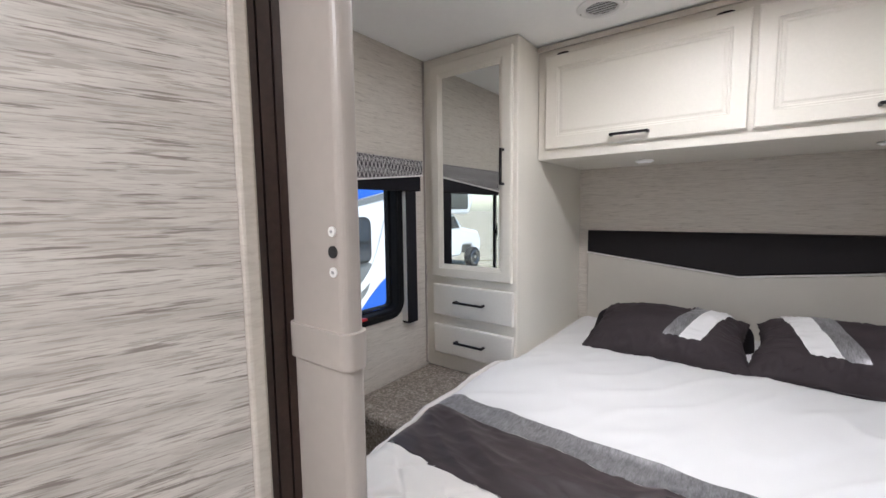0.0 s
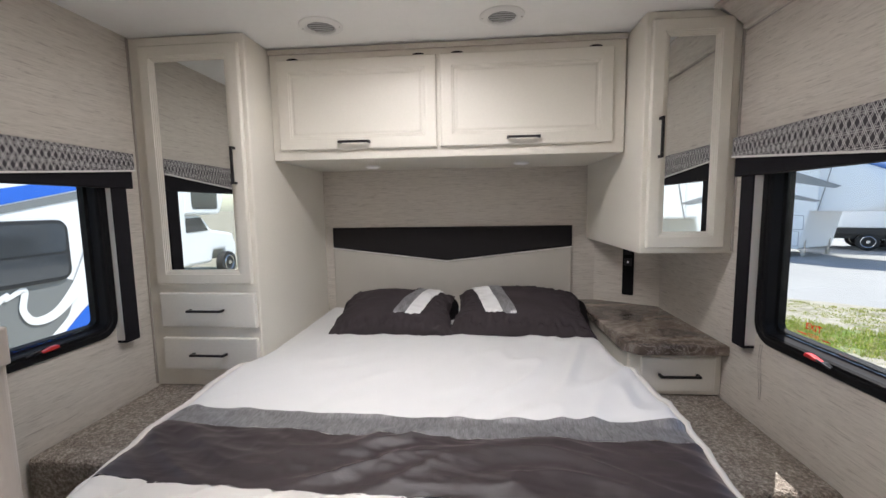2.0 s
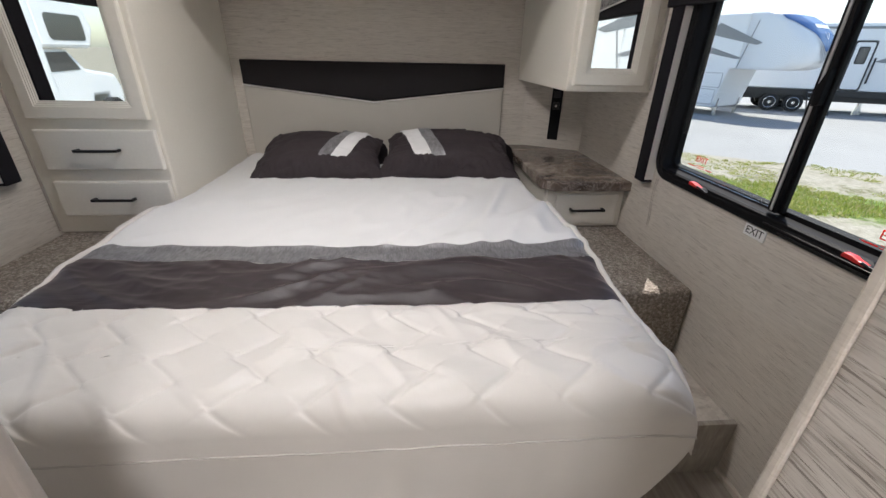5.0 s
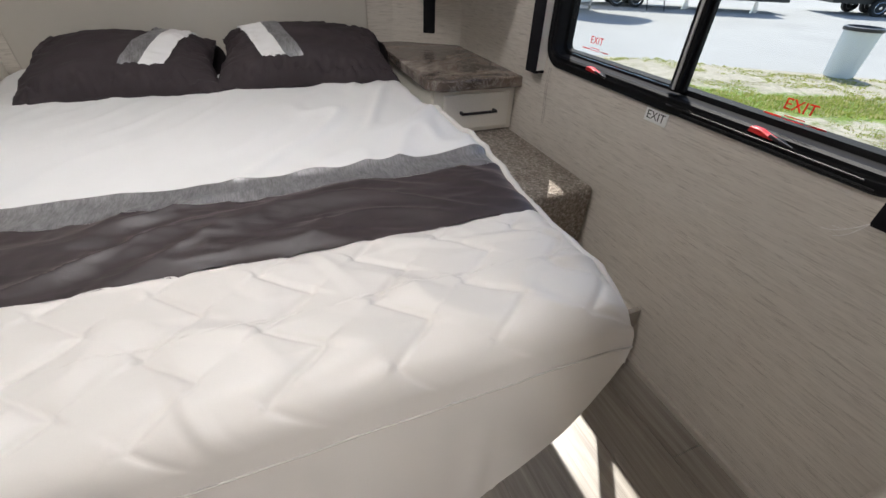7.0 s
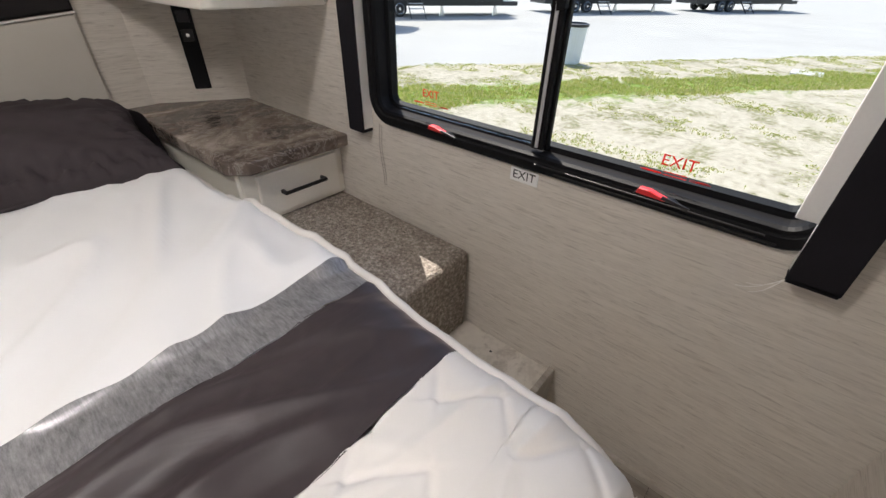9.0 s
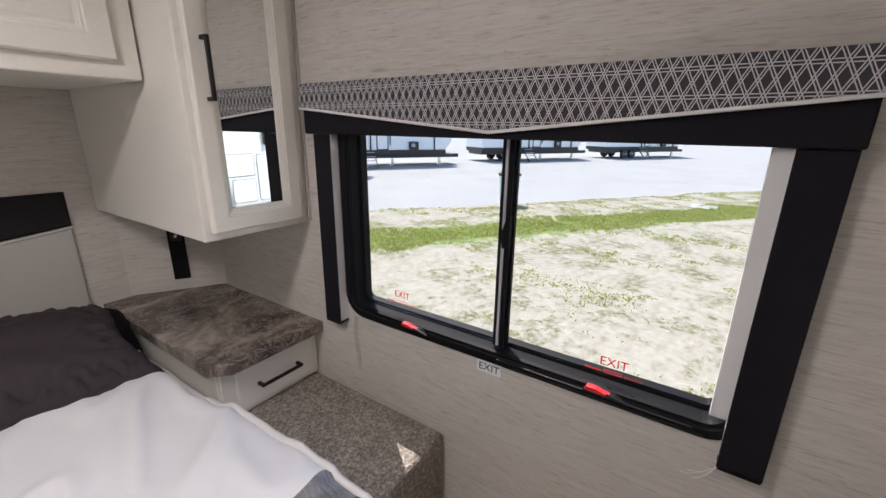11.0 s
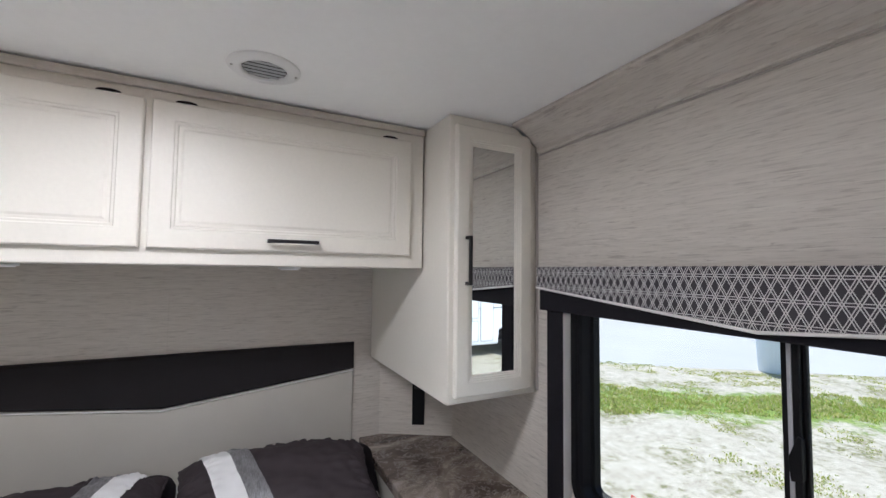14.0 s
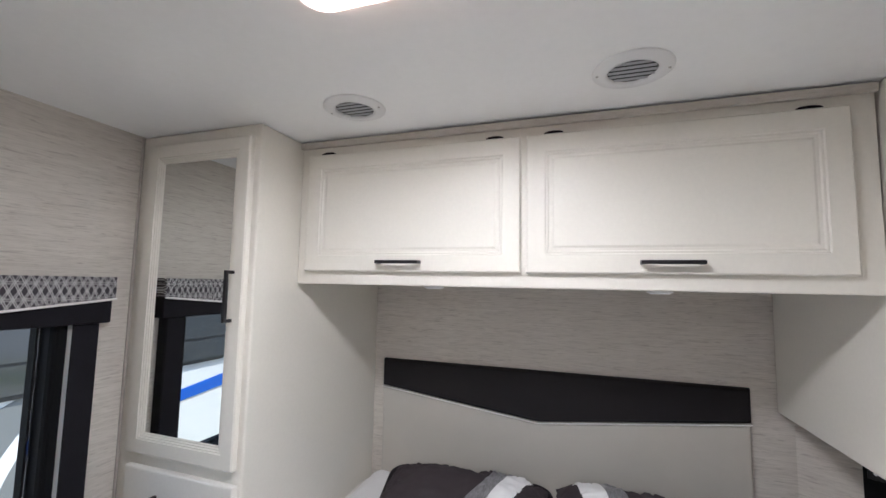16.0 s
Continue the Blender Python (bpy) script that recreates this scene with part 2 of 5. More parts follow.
def clear_glass(name, tint):
    m = bpy.data.materials.new(name)
    m.use_nodes = True
    t = m.node_tree
    t.nodes.clear()
    out, mix_ = t.nodes.new("ShaderNodeOutputMaterial"), t.nodes.new("ShaderNodeMixShader")
    tr, gl, facing, power = t.nodes.new("ShaderNodeBsdfTransparent"), t.nodes.new("ShaderNodeBsdfGlossy"), t.nodes.new("ShaderNodeLayerWeight"), t.nodes.new("ShaderNodeMath")
    facing.inputs["Blend"].default_value = 0.5
    power.operation = "POWER"
    power.inputs[1].default_value = 4.0
    tr.inputs["Color"].default_value = (*tint, 1)
    gl.inputs["Roughness"].default_value = 0.02
    t.links.new(facing.outputs["Facing"], power.inputs[0])
    t.links.new(power.outputs[0], mix_.inputs[0])
    t.links.new(tr.outputs[0], mix_.inputs[1])
    t.links.new(gl.outputs[0], mix_.inputs[2])
    t.links.new(mix_.outputs[0], out.inputs[0])
    return m


MAT["glass"] = clear_glass("window_glass", (0.93, 0.95, 0.94))


def glowing(name, color, strength):
    n = Nodes(name)
    n.bsdf.inputs["Emission Color"].default_value = (*color, 1)
    n.bsdf.inputs["Emission Strength"].default_value = strength
    return n.done((0.8, 0.8, 0.8), 0.4)


MAT["lamp"] = glowing("lit_diffuser", (1.0, 0.97, 0.95), 41.0)
MAT["lamp_frame"] = glowing("glowing_lamp_frame", (1.0, 0.66, 0.52), 2.2)
# fill light: glow of the added corridor lamp, tuned to brighten the boards
MAT["hall_fill_lamp"] = glowing("corridor_fill_diffuser", (1.0, 0.97, 0.95), 72.0)
# pucks are off; a faint glow is added to whiten their lenses
MAT["puck"] = glowing("faint_glow_puck_lens", (1.0, 0.95, 0.9), 0.12)

# ---- mesh helpers ----


def part(name, bm, material, parent=None, label="", smooth=False):
    """Links a bmesh, in world metres, as one mesh object under a thing or a part."""
    me = bpy.data.meshes.new(name)
    bm.normal_update()
    bm.to_mesh(me)
    bm.free()
    if smooth:
        me.polygons.foreach_set("use_smooth", [True] * len(me.polygons))
    me.materials.append(MAT[material] if isinstance(material, str) else material)
    ob = new(name, me)
    if parent is not None:
        ob.parent = parent
        ob.matrix_parent_inverse = Matrix.Translation(-parent.location)
    if label:
        ob["label"] = label
    return ob


def thing(name, at, label, category, group="", kind=""):
    ob = new(name)
    ob.location = at
    ob.empty_display_size = 0.05
    return tagged(ob, label, category, group, kind)


def box(bm, x0, x1, y0, y1, z0, z1, bevel=0.0, segments=2):
    v = [bm.verts.new((x, y, z)) for x in (x0, x1) for y in (y0, y1) for z in (z0, z1)]
    f = [bm.faces.new([v[i] for i in q]) for q in ((0, 1, 3, 2), (4, 6, 7, 5), (0, 4, 5, 1), (2, 3, 7, 6), (0, 2, 6, 4), (1, 5, 7, 3))]
    if bevel:
        edges = {e for q in f for e in q.edges}
        bmesh.ops.bevel(bm, geom=list(edges), offset=bevel, segments=segments, affect="EDGES", profile=0.5)
    return bm


def cuboid(x0, x1, y0, y1, z0, z1, bevel=0.0, segments=2):
    return box(bmesh.new(), x0, x1, y0, y1, z0, z1, bevel, segments)


def prism(outline, lo, hi, axis, bevel=0.0):
    """An outline of 2D points pushed along an axis from lo to hi. Axis x: points (y, z); y: (x, z); z: (x, y)."""
    bm = bmesh.new()

    def at(p, d):
        return {"x": (d, p[0], p[1]), "y": (p[0], d, p[1]), "z": (p[0], p[1], d)}[axis]

    a, b = [bm.verts.new(at(p, lo)) for p in outline], [bm.verts.new(at(p, hi)) for p in outline]
    bm.faces.new(a)
    bm.faces.new(b[::-1])
    for i in range(len(a)):
        j = (i + 1) % len(a)
        bm.faces.new((a[j], a[i], b[i], b[j]))
    bmesh.ops.recalc_face_normals(bm, faces=bm.faces)
    if bevel:
        bmesh.ops.bevel(bm, geom=bm.edges[:], offset=bevel, segments=2, affect="EDGES", profile=0.5)
    return bm


def rounded(u0, u1, v0, v1, r, n=6):
    """The outline of a rectangle with rounded corners."""
    pts = []
    for cu, cv, a0 in ((u1 - r, v1 - r, 0), (u0 + r, v1 - r, 90), (u0 + r, v0 + r, 180), (u1 - r, v0 + r, 270)):
        for k in range(n + 1):
            a = radians(a0 + 90 * k / n)
            pts.append((cu + r * math.cos(a), cv + r * math.sin(a)))
    return pts


def rings(loops, close_last=True, closed=True, close_first=False):
    """Skins a row of loops of 3D points, each with the same count."""
    bm = bmesh.new()
    vs = [[bm.verts.new(p) for p in loop] for loop in loops]
    for a, b in zip(vs, vs[1:]):
        for i in range(len(a) if closed else len(a) - 1):
            j = (i + 1) % len(a)
            bm.faces.new((a[i], a[j], b[j], b[i]))
    if close_last:
        bm.faces.new(vs[-1])
    if close_first:
        bm.faces.new(vs[0][::-1])
    bmesh.ops.recalc_face_normals(bm, faces=bm.faces)
    return bm


def panel(x0, x1, z0, z1, front, steps, close=True):
    """A door or drawer front that faces -y; steps: (inset, depth behind the front)."""
    loops = []
    for inset, depth in steps:
        loops.append([(x0 + inset, front + depth, z0 + inset), (x1 - inset, front + depth, z0 + inset), (x1 - inset, front + depth, z1 - inset), (x0 + inset, front + depth, z1 - inset)])
    return rings(loops, close, True, close)


def cylinder(c, axis, r, lo, hi, n=24, bevel=0.0):
    pts = [(c[0] + r * math.cos(2 * math.pi * k / n), c[1] + r * math.sin(2 * math.pi * k / n)) for k in range(n)]
    return prism(pts, lo, hi, axis, bevel)


def tube(points, r, n=8):
    """A thin round cord along points."""
    loops = []
    for i, p in enumerate(points):
        p = Vector(p)
        way = (Vector(points[min(i + 1, len(points) - 1)]) - Vector(points[max(i - 1, 0)])).normalized()
        side = way.orthogonal().normalized() if abs(way.z) > 0.9 else way.cross(Vector((0, 0, 1))).normalized()
        up = way.cross(side)
        loops.append([tuple(p + r * (math.cos(2 * math.pi * k / n) * side + math.sin(2 * math.pi * k / n) * up)) for k in range(n)])
    return rings(loops, True, True, True)


def words(name, text, size, at, m, material, parent, label=""):
    """Flat lettering turned into a mesh; m turns it from the xy plane."""
    cu = bpy.data.curves.new(name, "FONT")
    cu.body, cu.size, cu.extrude, cu.align_x, cu.align_y = text, size, 0.0003, "CENTER", "CENTER"
    tmp = bpy.data.objects.new(name, cu)
    scene.collection.objects.link(tmp)
    bpy.context.view_layer.update()
    me = bpy.data.meshes.new_from_object(tmp)
    bpy.data.objects.remove(tmp)
    bpy.data.curves.remove(cu)
    bm = bmesh.new()
    bm.from_mesh(me)
    bpy.data.meshes.remove(me)
    bmesh.ops.transform(bm, matrix=Matrix.Translation(at) @ m, verts=bm.verts)
    return part(name, bm, material, parent, label)


FACE_LEFT = Matrix(((0, 0, -1, 0), (-1, 0, 0, 0), (0, 1, 0, 0), (0, 0, 0, 1)))  # reads from -x

# ---- structure ----
XL, XR, YB, YH, ZC = -1.235, 1.156, 2.485, -2.6, 1.95
T = 0.05
WIN_Y0, WIN_Y1, WIN_Z0, WIN_Z1 = 0.488, 1.515, 0.792, 1.40


def side_wall(name, x0, x1, label):
    bm = bmesh.new()
    holes = [(WIN_Y0, WIN_Y1, WIN_Z0, WIN_Z1)]
    cuts = sorted(holes)
    y = YH - T
    for a, b, lo, hi in cuts:
        box(bm, x0, x1, y, a, -0.05, ZC)
        box(bm, x0, x1, a, b, -0.05, lo)
        box(bm, x0, x1, a, b, hi, ZC)
        y = b
    box(bm, x0, x1, y, YB + T, -0.05, ZC)
    return tagged(part(name, bm, "wall"), label, "wall", kind="structure")


side_wall("wall_east", XR, XR + T, "beige streaked vinyl wall board with a window opening")
side_wall("wall_west", XL - T, XL, "beige streaked vinyl wall board with a window opening")
tagged(part("wall_north", cuboid(XL, XR, YB, YB + T, -0.05, ZC), "wall"), "beige streaked vinyl wall behind the bed head", "wall", kind="structure")
# unseen end wall, added to keep outside light out and bounce light back
tagged(part("wall_south", cuboid(XL, XR, YH - T, YH, -0.05, ZC), "wall"), "plain beige unseen wall added to close the hall", "wall", kind="structure")
tagged(part("ceiling", cuboid(XL - T, XR + T, YH - T, YB + T, ZC, ZC + T), "ceiling"), "smooth white vinyl ceiling", "ceiling", kind="structure")
tagged(part("cove", prism([(XR, 1.872), (XR, ZC), (1.052, ZC), (1.058, ZC - 0.004)], 0.258, 1.695, "y"), "wall"), "slanted streaked board between wall and ceiling", "trim", kind="structure")
tagged(part("trim_1", prism([(XR - 0.001, 1.862), (XR - 0.010, 1.864), (XR - 0.014, 1.870), (XR - 0.015, 1.884), (XR - 0.012, 1.891), (XR - 0.003, 1.893)], 0.258, 1.695, "y"), "wall"), "thin trim strip under the slanted board", "trim", kind="structure")
# the trim's shadow line, put in as a thin strip of darker colour
tagged(part("shadow_strip", cuboid(XR - 0.003, XR - 0.0005, 0.258, 1.695, 1.8565, 1.8615), "post"), "narrow darker strip standing in for the shadow line under the trim", "trim", kind="structure")
tagged(part("trim_5", prism([(1.058, ZC - 0.001), (1.036, ZC - 0.001), (1.036, ZC - 0.007), (1.041, ZC - 0.011), (1.058, ZC - 0.011)], 0.258, 1.695, "y"), "wall"), "thin trim strip where the slanted board meets the ceiling", "trim", kind="structure")
tagged(part("trim_2", cuboid(0.0, 0.012, YB - 0.003, YB, 1.1, 1.47), "wall"), "thin seam strip on the rear wall", "trim", kind="structure")
tagged(part("baseboard", cuboid(XR - 0.012, XR, 0.26, 0.838, 0.0, 0.022, 0.002), "trim"), "pale baseboard strip along the wall", "baseboard", kind="structure")

floor = tagged(part("floor", cuboid(XL - T, XR + T, YH - T, YB + T, -0.06, -0.006), "dark_hole"), "grey wood-look vinyl plank floor", "floor", kind="structure")

# corridor boards and the partitions on both sides of the doorway
DOOR_L, DOOR_R = -0.293, 0.442
tagged(part("wall_corridor_west", prism([(DOOR_L, 0.3195), (-0.520, -0.500), (-0.520, YH), (-0.560, YH), (-0.560, -0.490), (DOOR_L - 0.040, 0.3195)], 0.0, ZC, "z"), "board"), "weathered wood-look board along the corridor", "wall", kind="structure")
tagged(part("trim_3", cuboid(DOOR_L - 0.042, DOOR_L + 0.004, 0.320, 0.335, 0.0, ZC, 0.003), "trim"), "pale trim strip on the board's edge", "trim", kind="structure")
tagged(part("wall_partition_west", cuboid(XL, -0.366, 0.345, 0.385, 0.0, ZC), "wall"), "beige partition beside the doorway", "wall", kind="structure")
tagged(part("wall_corridor_east", cuboid(DOOR_R + 0.003, DOOR_R + 0.040, YH, 0.2135, 0.0, ZC), "board"), "weathered wood-look board along the corridor", "wall", kind="structure")
tagged(part("trim_4", cuboid(DOOR_R, DOOR_R + 0.044, 0.214, 0.222, 0.0, ZC, 0.002), "trim"), "pale trim strip on the board's edge", "trim", kind="structure")
tagged(part("wall_partition_east", prism([(DOOR_R + 0.044, 0.182), (XR, 0.218), (XR, 0.258), (DOOR_R + 0.044, 0.220)], 0.0, ZC, "z"), "wall"), "beige partition beside the doorway", "wall", kind="structure")

# ---- windows, valances ----


def window(name, face, s, dy):
    """A sliding black-framed window; face: the wall's inner x, s: +1 if outside is towards +x."""
    def X(d):
        return face + s * d

    w = thing(name, (face, WIN_Y0, WIN_Z0), "black-framed sliding window with two panes", "window", kind="structure")
    y0, y1, z0, z1 = 0.468 + dy, 1.545 + dy, 0.768, 1.425
    prof = [(0.0, 0.0), (0.0, -0.010), (0.004, -0.014), (0.022, -0.014), (0.026, -0.010), (0.034, -0.010), (0.038, -0.002), (0.040, 0.028), (0.052, 0.030), (0.056, 0.050), (0.030, 0.052), (0.0, 0.052)]
    loops = [[(X(d), y, z) for y, z in rounded(y0 + i, y1 - i, z0 + i, z1 - i, max(0.075 - i, 0.02), 7)] for i, d in prof]
    bm = rings(loops + [loops[0]], False, True, False)
    bmesh.ops.remove_doubles(bm, verts=bm.verts, dist=1e-5)
    part("window_frame", bm, "black_plastic", w, smooth=False)
    ym = 1.000 + dy
    a, b = sorted((X(0.004), X(0.018)))
    part("mullion", cuboid(a, b, ym - 0.010, ym + 0.019, z0 + 0.045, z1 - 0.045, 0.003), "black_plastic", w)
    a, b = sorted((X(0.016), X(0.030)))
    part("mullion", cuboid(a, b, ym - 0.017, ym - 0.002, z0 + 0.045, z1 - 0.045, 0.003), "black_plastic", w)
    # edge of the sliding panel; the light it reflects is put into its grey
    a, b = sorted((X(0.0015), X(0.0045)))
    part("panel_edge_glint", cuboid(a, b, ym + 0.001, ym + 0.008, z0 + 0.05, z1 - 0.05), "vent_grey", w, "sliding panel edge with its reflected light put in as pale grey")
    a, b = sorted((X(-0.001), X(0.016)))
    part("pull_latch", prism([(ym - 0.012, 1.085), (ym + 0.006, 1.080), (ym + 0.010, 1.12), (ym - 0.006, 1.165), (ym - 0.012, 1.16)], a, b, "x", 0.002), "black_plastic", w)
    for lo, hi, d in ((y0 + 0.05, ym - 0.012, 0.026), (ym + 0.004, y1 - 0.05, 0.018)):
        a, b = sorted((X(d), X(d + 0.004)))
        p = part("pane", cuboid(a, b, lo, hi, z0 + 0.05, z1 - 0.05), "glass", w)
        p.visible_shadow = False
    # sill channels
    for k, (lo, hi) in enumerate(((y0 + 0.07, y1 - 0.60), (y0 + 0.07, y1 - 0.55))):
        a, b = sorted((X(-0.0165), X(-0.011)))
        part("sill_rail", cuboid(a, b, lo + 0.02 * k, hi, z0 + 0.007 + 0.010 * k, z0 + 0.0105 + 0.010 * k, 0.001), "black_metal", w)
    for yc in (1.265 + dy, 0.735 + dy):
        a, b = sorted((X(-0.030), X(-0.013)))
        l = part("latch", prism([(yc - 0.045, 0.796), (yc + 0.04, 0.796), (yc + 0.03, 0.806), (yc - 0.03, 0.804)], a, b, "x", 0.002), "black_plastic", w)
        part("latch_handle", prism([(yc + 0.034, 0.801), (yc - 0.020, 0.799), (yc - 0.022, 0.804), (yc - 0.004, 0.8075), (yc + 0.010, 0.812), (yc + 0.030, 0.812)], a - s * 0.004, b - s * 0.004, "x", 0.0025), "red", l, "red latch handle")
        part("lever", prism([(yc - 0.012, 0.804), (yc - 0.060, 0.7965), (yc - 0.062, 0.802), (yc - 0.014, 0.811)], a - s * 0.008, a - s * 0.0045, "x", 0.001), "black_metal", l, "black lever arm")
    return w


w_east = window("window_1", XR, 1, 0.0)
w_west = window("window_2", XL, -1, -0.02)
for yc, sz, z in ((1.332, 0.028, 0.872), (0.722, 0.030, 0.857)):
    notice = thing("exit_sticker", (XR + 0.012, yc, z), "small red exit lettering stuck on the window pane", "sticker", "exit stickers")
    words("lettering", "EXIT", sz, (XR + 0.0155, yc, z), FACE_LEFT, "red_ink", notice)
    for k, sgn in ((0, 1), (1, -1)):
        yy = yc + sgn * 0.040
        part("arrow", prism([(yy - 0.016, z - 0.024), (yy + 0.016, z - 0.024), (yy + 0.016 * sgn + 0.006 * sgn, z - 0.0255), (yy + 0.016, z - 0.027), (yy - 0.016, z - 0.027)], XR + 0.0155, XR + 0.0162, "x"), "red_ink", notice)
    for k in range(2):
        part("small_print", cuboid(XR + 0.0155, XR + 0.0162, yc - 0.020, yc + 0.020, z - 0.0215 - 0.006 * k, z - 0.0200 - 0.006 * k), "red_ink", notice)
plate = thing("exit_plate", (XR, 1.02, 0.745), "small white exit plate on the wall under the window", "sign")
part("plate", cuboid(XR - 0.003, XR, 0.984, 1.058, 0.728, 0.762, 0.001), "white_plastic", plate)
words("lettering", "EXIT", 0.030, (XR - 0.0034, 1.021, 0.745), FACE_LEFT, "black_ink", plate)


def valance(face, s, dy, group):
    def X(d):
        return face - s * d

    v = thing("window_valance", (face, 1.03 + dy, 1.335), "charcoal lattice-pattern fabric valance over a black shade box", "valance", group)
    y0, y1, yn = 0.428 + dy, 1.645 + dy, 1.025 + dy
    a, b = sorted((X(0.0), X(0.050)))
    part("shade_box", cuboid(a, b, y0 + 0.004, y1 - 0.004, 1.337, 1.455, 0.004), "black_fabric", v)
    loops = []
    low = [(y0, 1.412), (yn, 1.353), (y1, 1.410)]
    for d in (0.051, 0.056, 0.060):
        i = {0.051: 0.0, 0.056: 0.0, 0.060: 0.003}[d]
        loops.append([(X(d), y0 + i, 1.474 - i), (X(d), y0 + i, 1.412 + i), (X(d), yn, 1.353 + i), (X(d), y1 - i, 1.410 + i), (X(d), y1 - i, 1.474 - i)])
    part("patterned_cover", rings(loops, True, True, True), "lattice", v)
    a, b = sorted((X(0.0), X(0.050)))
    part("end_cover", cuboid(a, b, y1 - 0.002, y1 + 0.002, 1.410, 1.474), "lattice", v)
    part("end_cover", cuboid(a, b, y0 - 0.002, y0 + 0.002, 1.412, 1.474), "lattice", v)
    part("piping", tube([(X(0.060), y, z - 0.002) for y, z in low], 0.0035), "piping", v)
    # boards on both sides of the window
    for yo, yi in ((1.615 + dy, 1.552 + dy), (0.438 + dy, 0.506 + dy)):
        t = thing("window_side_board", (face, yo, 0.735), "tall narrow window side board covered in black fabric with a white inner edge", "side board", group)
        a, b = sorted((X(0.0), X(0.034)))
        lo, hi = sorted((yi, yo))
        part("core", cuboid(a, b, lo, hi, 0.742, 1.336), "white_card", t, "white inner edge")
        if yo < yi:
            c, d = sorted((X(0.0150), X(0.028)))
            part("shade_guide", cuboid(c, d, yi, yi + 0.030, 0.835, 1.336, 0.001), "white_card", t, "white shade guide strip")
        a, b = sorted((X(0.0345), X(0.040)))
        part("fabric_front", cuboid(a, b, lo - 0.002, hi + 0.002, 0.735, 1.336, 0.002), "black_fabric", t)
        a, b = sorted((X(0.0), X(0.0345)))
        part("fabric_side", cuboid(a, b, *sorted((yo, yo + (0.003 if yo > yi else -0.003))), 0.735, 1.336), "black_fabric", t)
        c, d = sorted((X(0.001), X(0.040)))
        part("fabric_end", cuboid(c, d, lo, hi, 0.732, 0.7405, 0.001), "black_fabric", t)
    return v


valance(XR, 1, 0.0, "right window dressing")
valance(XL, -1, -0.03, "left window dressing")

# ---- cabinets ----
DOOR_STEPS = [(0, 0.020), (0, 0.004), (0.004, 0.0), (0.050, 0.0), (0.053, 0.003), (0.058, 0.003), (0.061, 0.006), (0.068, 0.006), (0.074, 0.0035), (0.080, 0.0035)]
MIRROR_STEPS = [(0, 0.020), (0, 0.004), (0.004, 0.0), (0.042, 0.0), (0.044, 0.003), (0.048, 0.003), (0.050, 0.006), (0.054, 0.006), (0.056, 0.009), (0.060, 0.009), (0.062, 0.012)]


def handle(parent, x, z, front, length, upright=False):
    bm = bmesh.new()
    h = length / 2
    if upright:
        box(bm, x - 0.005, x + 0.005, front - 0.030, front - 0.021, z - h, z + h, 0.0018)
        for e in (-1, 1):
            box(bm, x - 0.005, x + 0.005, front - 0.0215, front, z + e * (h - 0.005) - 0.005, z + e * (h - 0.005) + 0.005, 0.001)
    else:
        box(bm, x - h, x + h, front - 0.030, front - 0.021, z - 0.005, z + 0.005, 0.0018)
        for e in (-1, 1):
            box(bm, x + e * (h - 0.005) - 0.005, x + e * (h - 0.005) + 0.005, front - 0.0215, front, z - 0.005, z + 0.005, 0.001)
    return part("handle", bm, "black_metal", parent, "black bar handle")


def mirror_door(cab, x0, x1, z0, z1, front, hx, hz):
    d = part("door", panel(x0, x1, z0, z1, front, MIRROR_STEPS, False), "cream", cab)
    i = 0.0625
    part("mirror", cuboid(x0 + i, x1 - i, front + 0.012, front + 0.015, z0 + i, z1 - i), "mirror", d, "clear mirror pane")
    handle(d, hx, hz, front, 0.150, True)


def drawer(cab, x0, x1, z0, z1, front, name="drawer_front"):
    d = part(name, panel(x0, x1, z0, z1, front, [(0, 0.019), (0, 0.004), (0.002, 0.001), (0.005, 0.0)]), "drawer", cab)
    handle(d, (x0 + x1) / 2, (z0 + z1) / 2 + 0.002, front, 0.155)


ward = thing("wardrobe", (-0.985, 1.70, 0.48), "tall cream wardrobe with a mirrored door over two drawers", "wardrobe")
part("body", cuboid(XL, -0.738, 1.700, YB, 0.481, ZC - 0.002, 0.006, 3), "cream", ward)
mirror_door(ward, -1.180, -0.760, 0.935, 1.908, 1.681, -0.795, 1.425)
drawer(ward, -1.177, -0.752, 0.748, 0.896, 1.681)
drawer(ward, -1.177, -0.752, 0.560, 0.700, 1.681)
part("scribe_strip", cuboid(XL, XL + 0.008, 1.690, 1.6985, 0.49, ZC - 0.004, 0.002), "post", ward)

over = thing("overhead_cabinet", (0.03, 1.89, 1.465), "cream overhead cabinet with two lift-up doors above the bed", "cabinet")
part("body", cuboid(-0.736, 0.806, 1.893, YB, 1.465, ZC - 0.003, 0.004, 2), "cream", over)
part("crown_strip", cuboid(-0.736, 0.806, 1.878, 1.8925, 1.922, 1.944, 0.003), "trim", over)
for x0, x1, hx in ((-0.697, 0.012, -0.352), (0.028, 0.752, 0.382)):
    d = part("door", panel(x0, x1, 1.507, 1.895, 1.873, DOOR_STEPS), "cream", over)
    handle(d, hx, 1.536, 1.873, 0.140)
    for e in (x0 + 0.075, x1 - 0.075):
        part("hinge", prism([(e + 0.026 * math.cos(radians(a)), 1.8955 + 0.007 * math.sin(radians(a))) for a in range(0, 181, 20)], 1.876, 1.8925, "y"), "black_plastic", d, "black hinge cup")
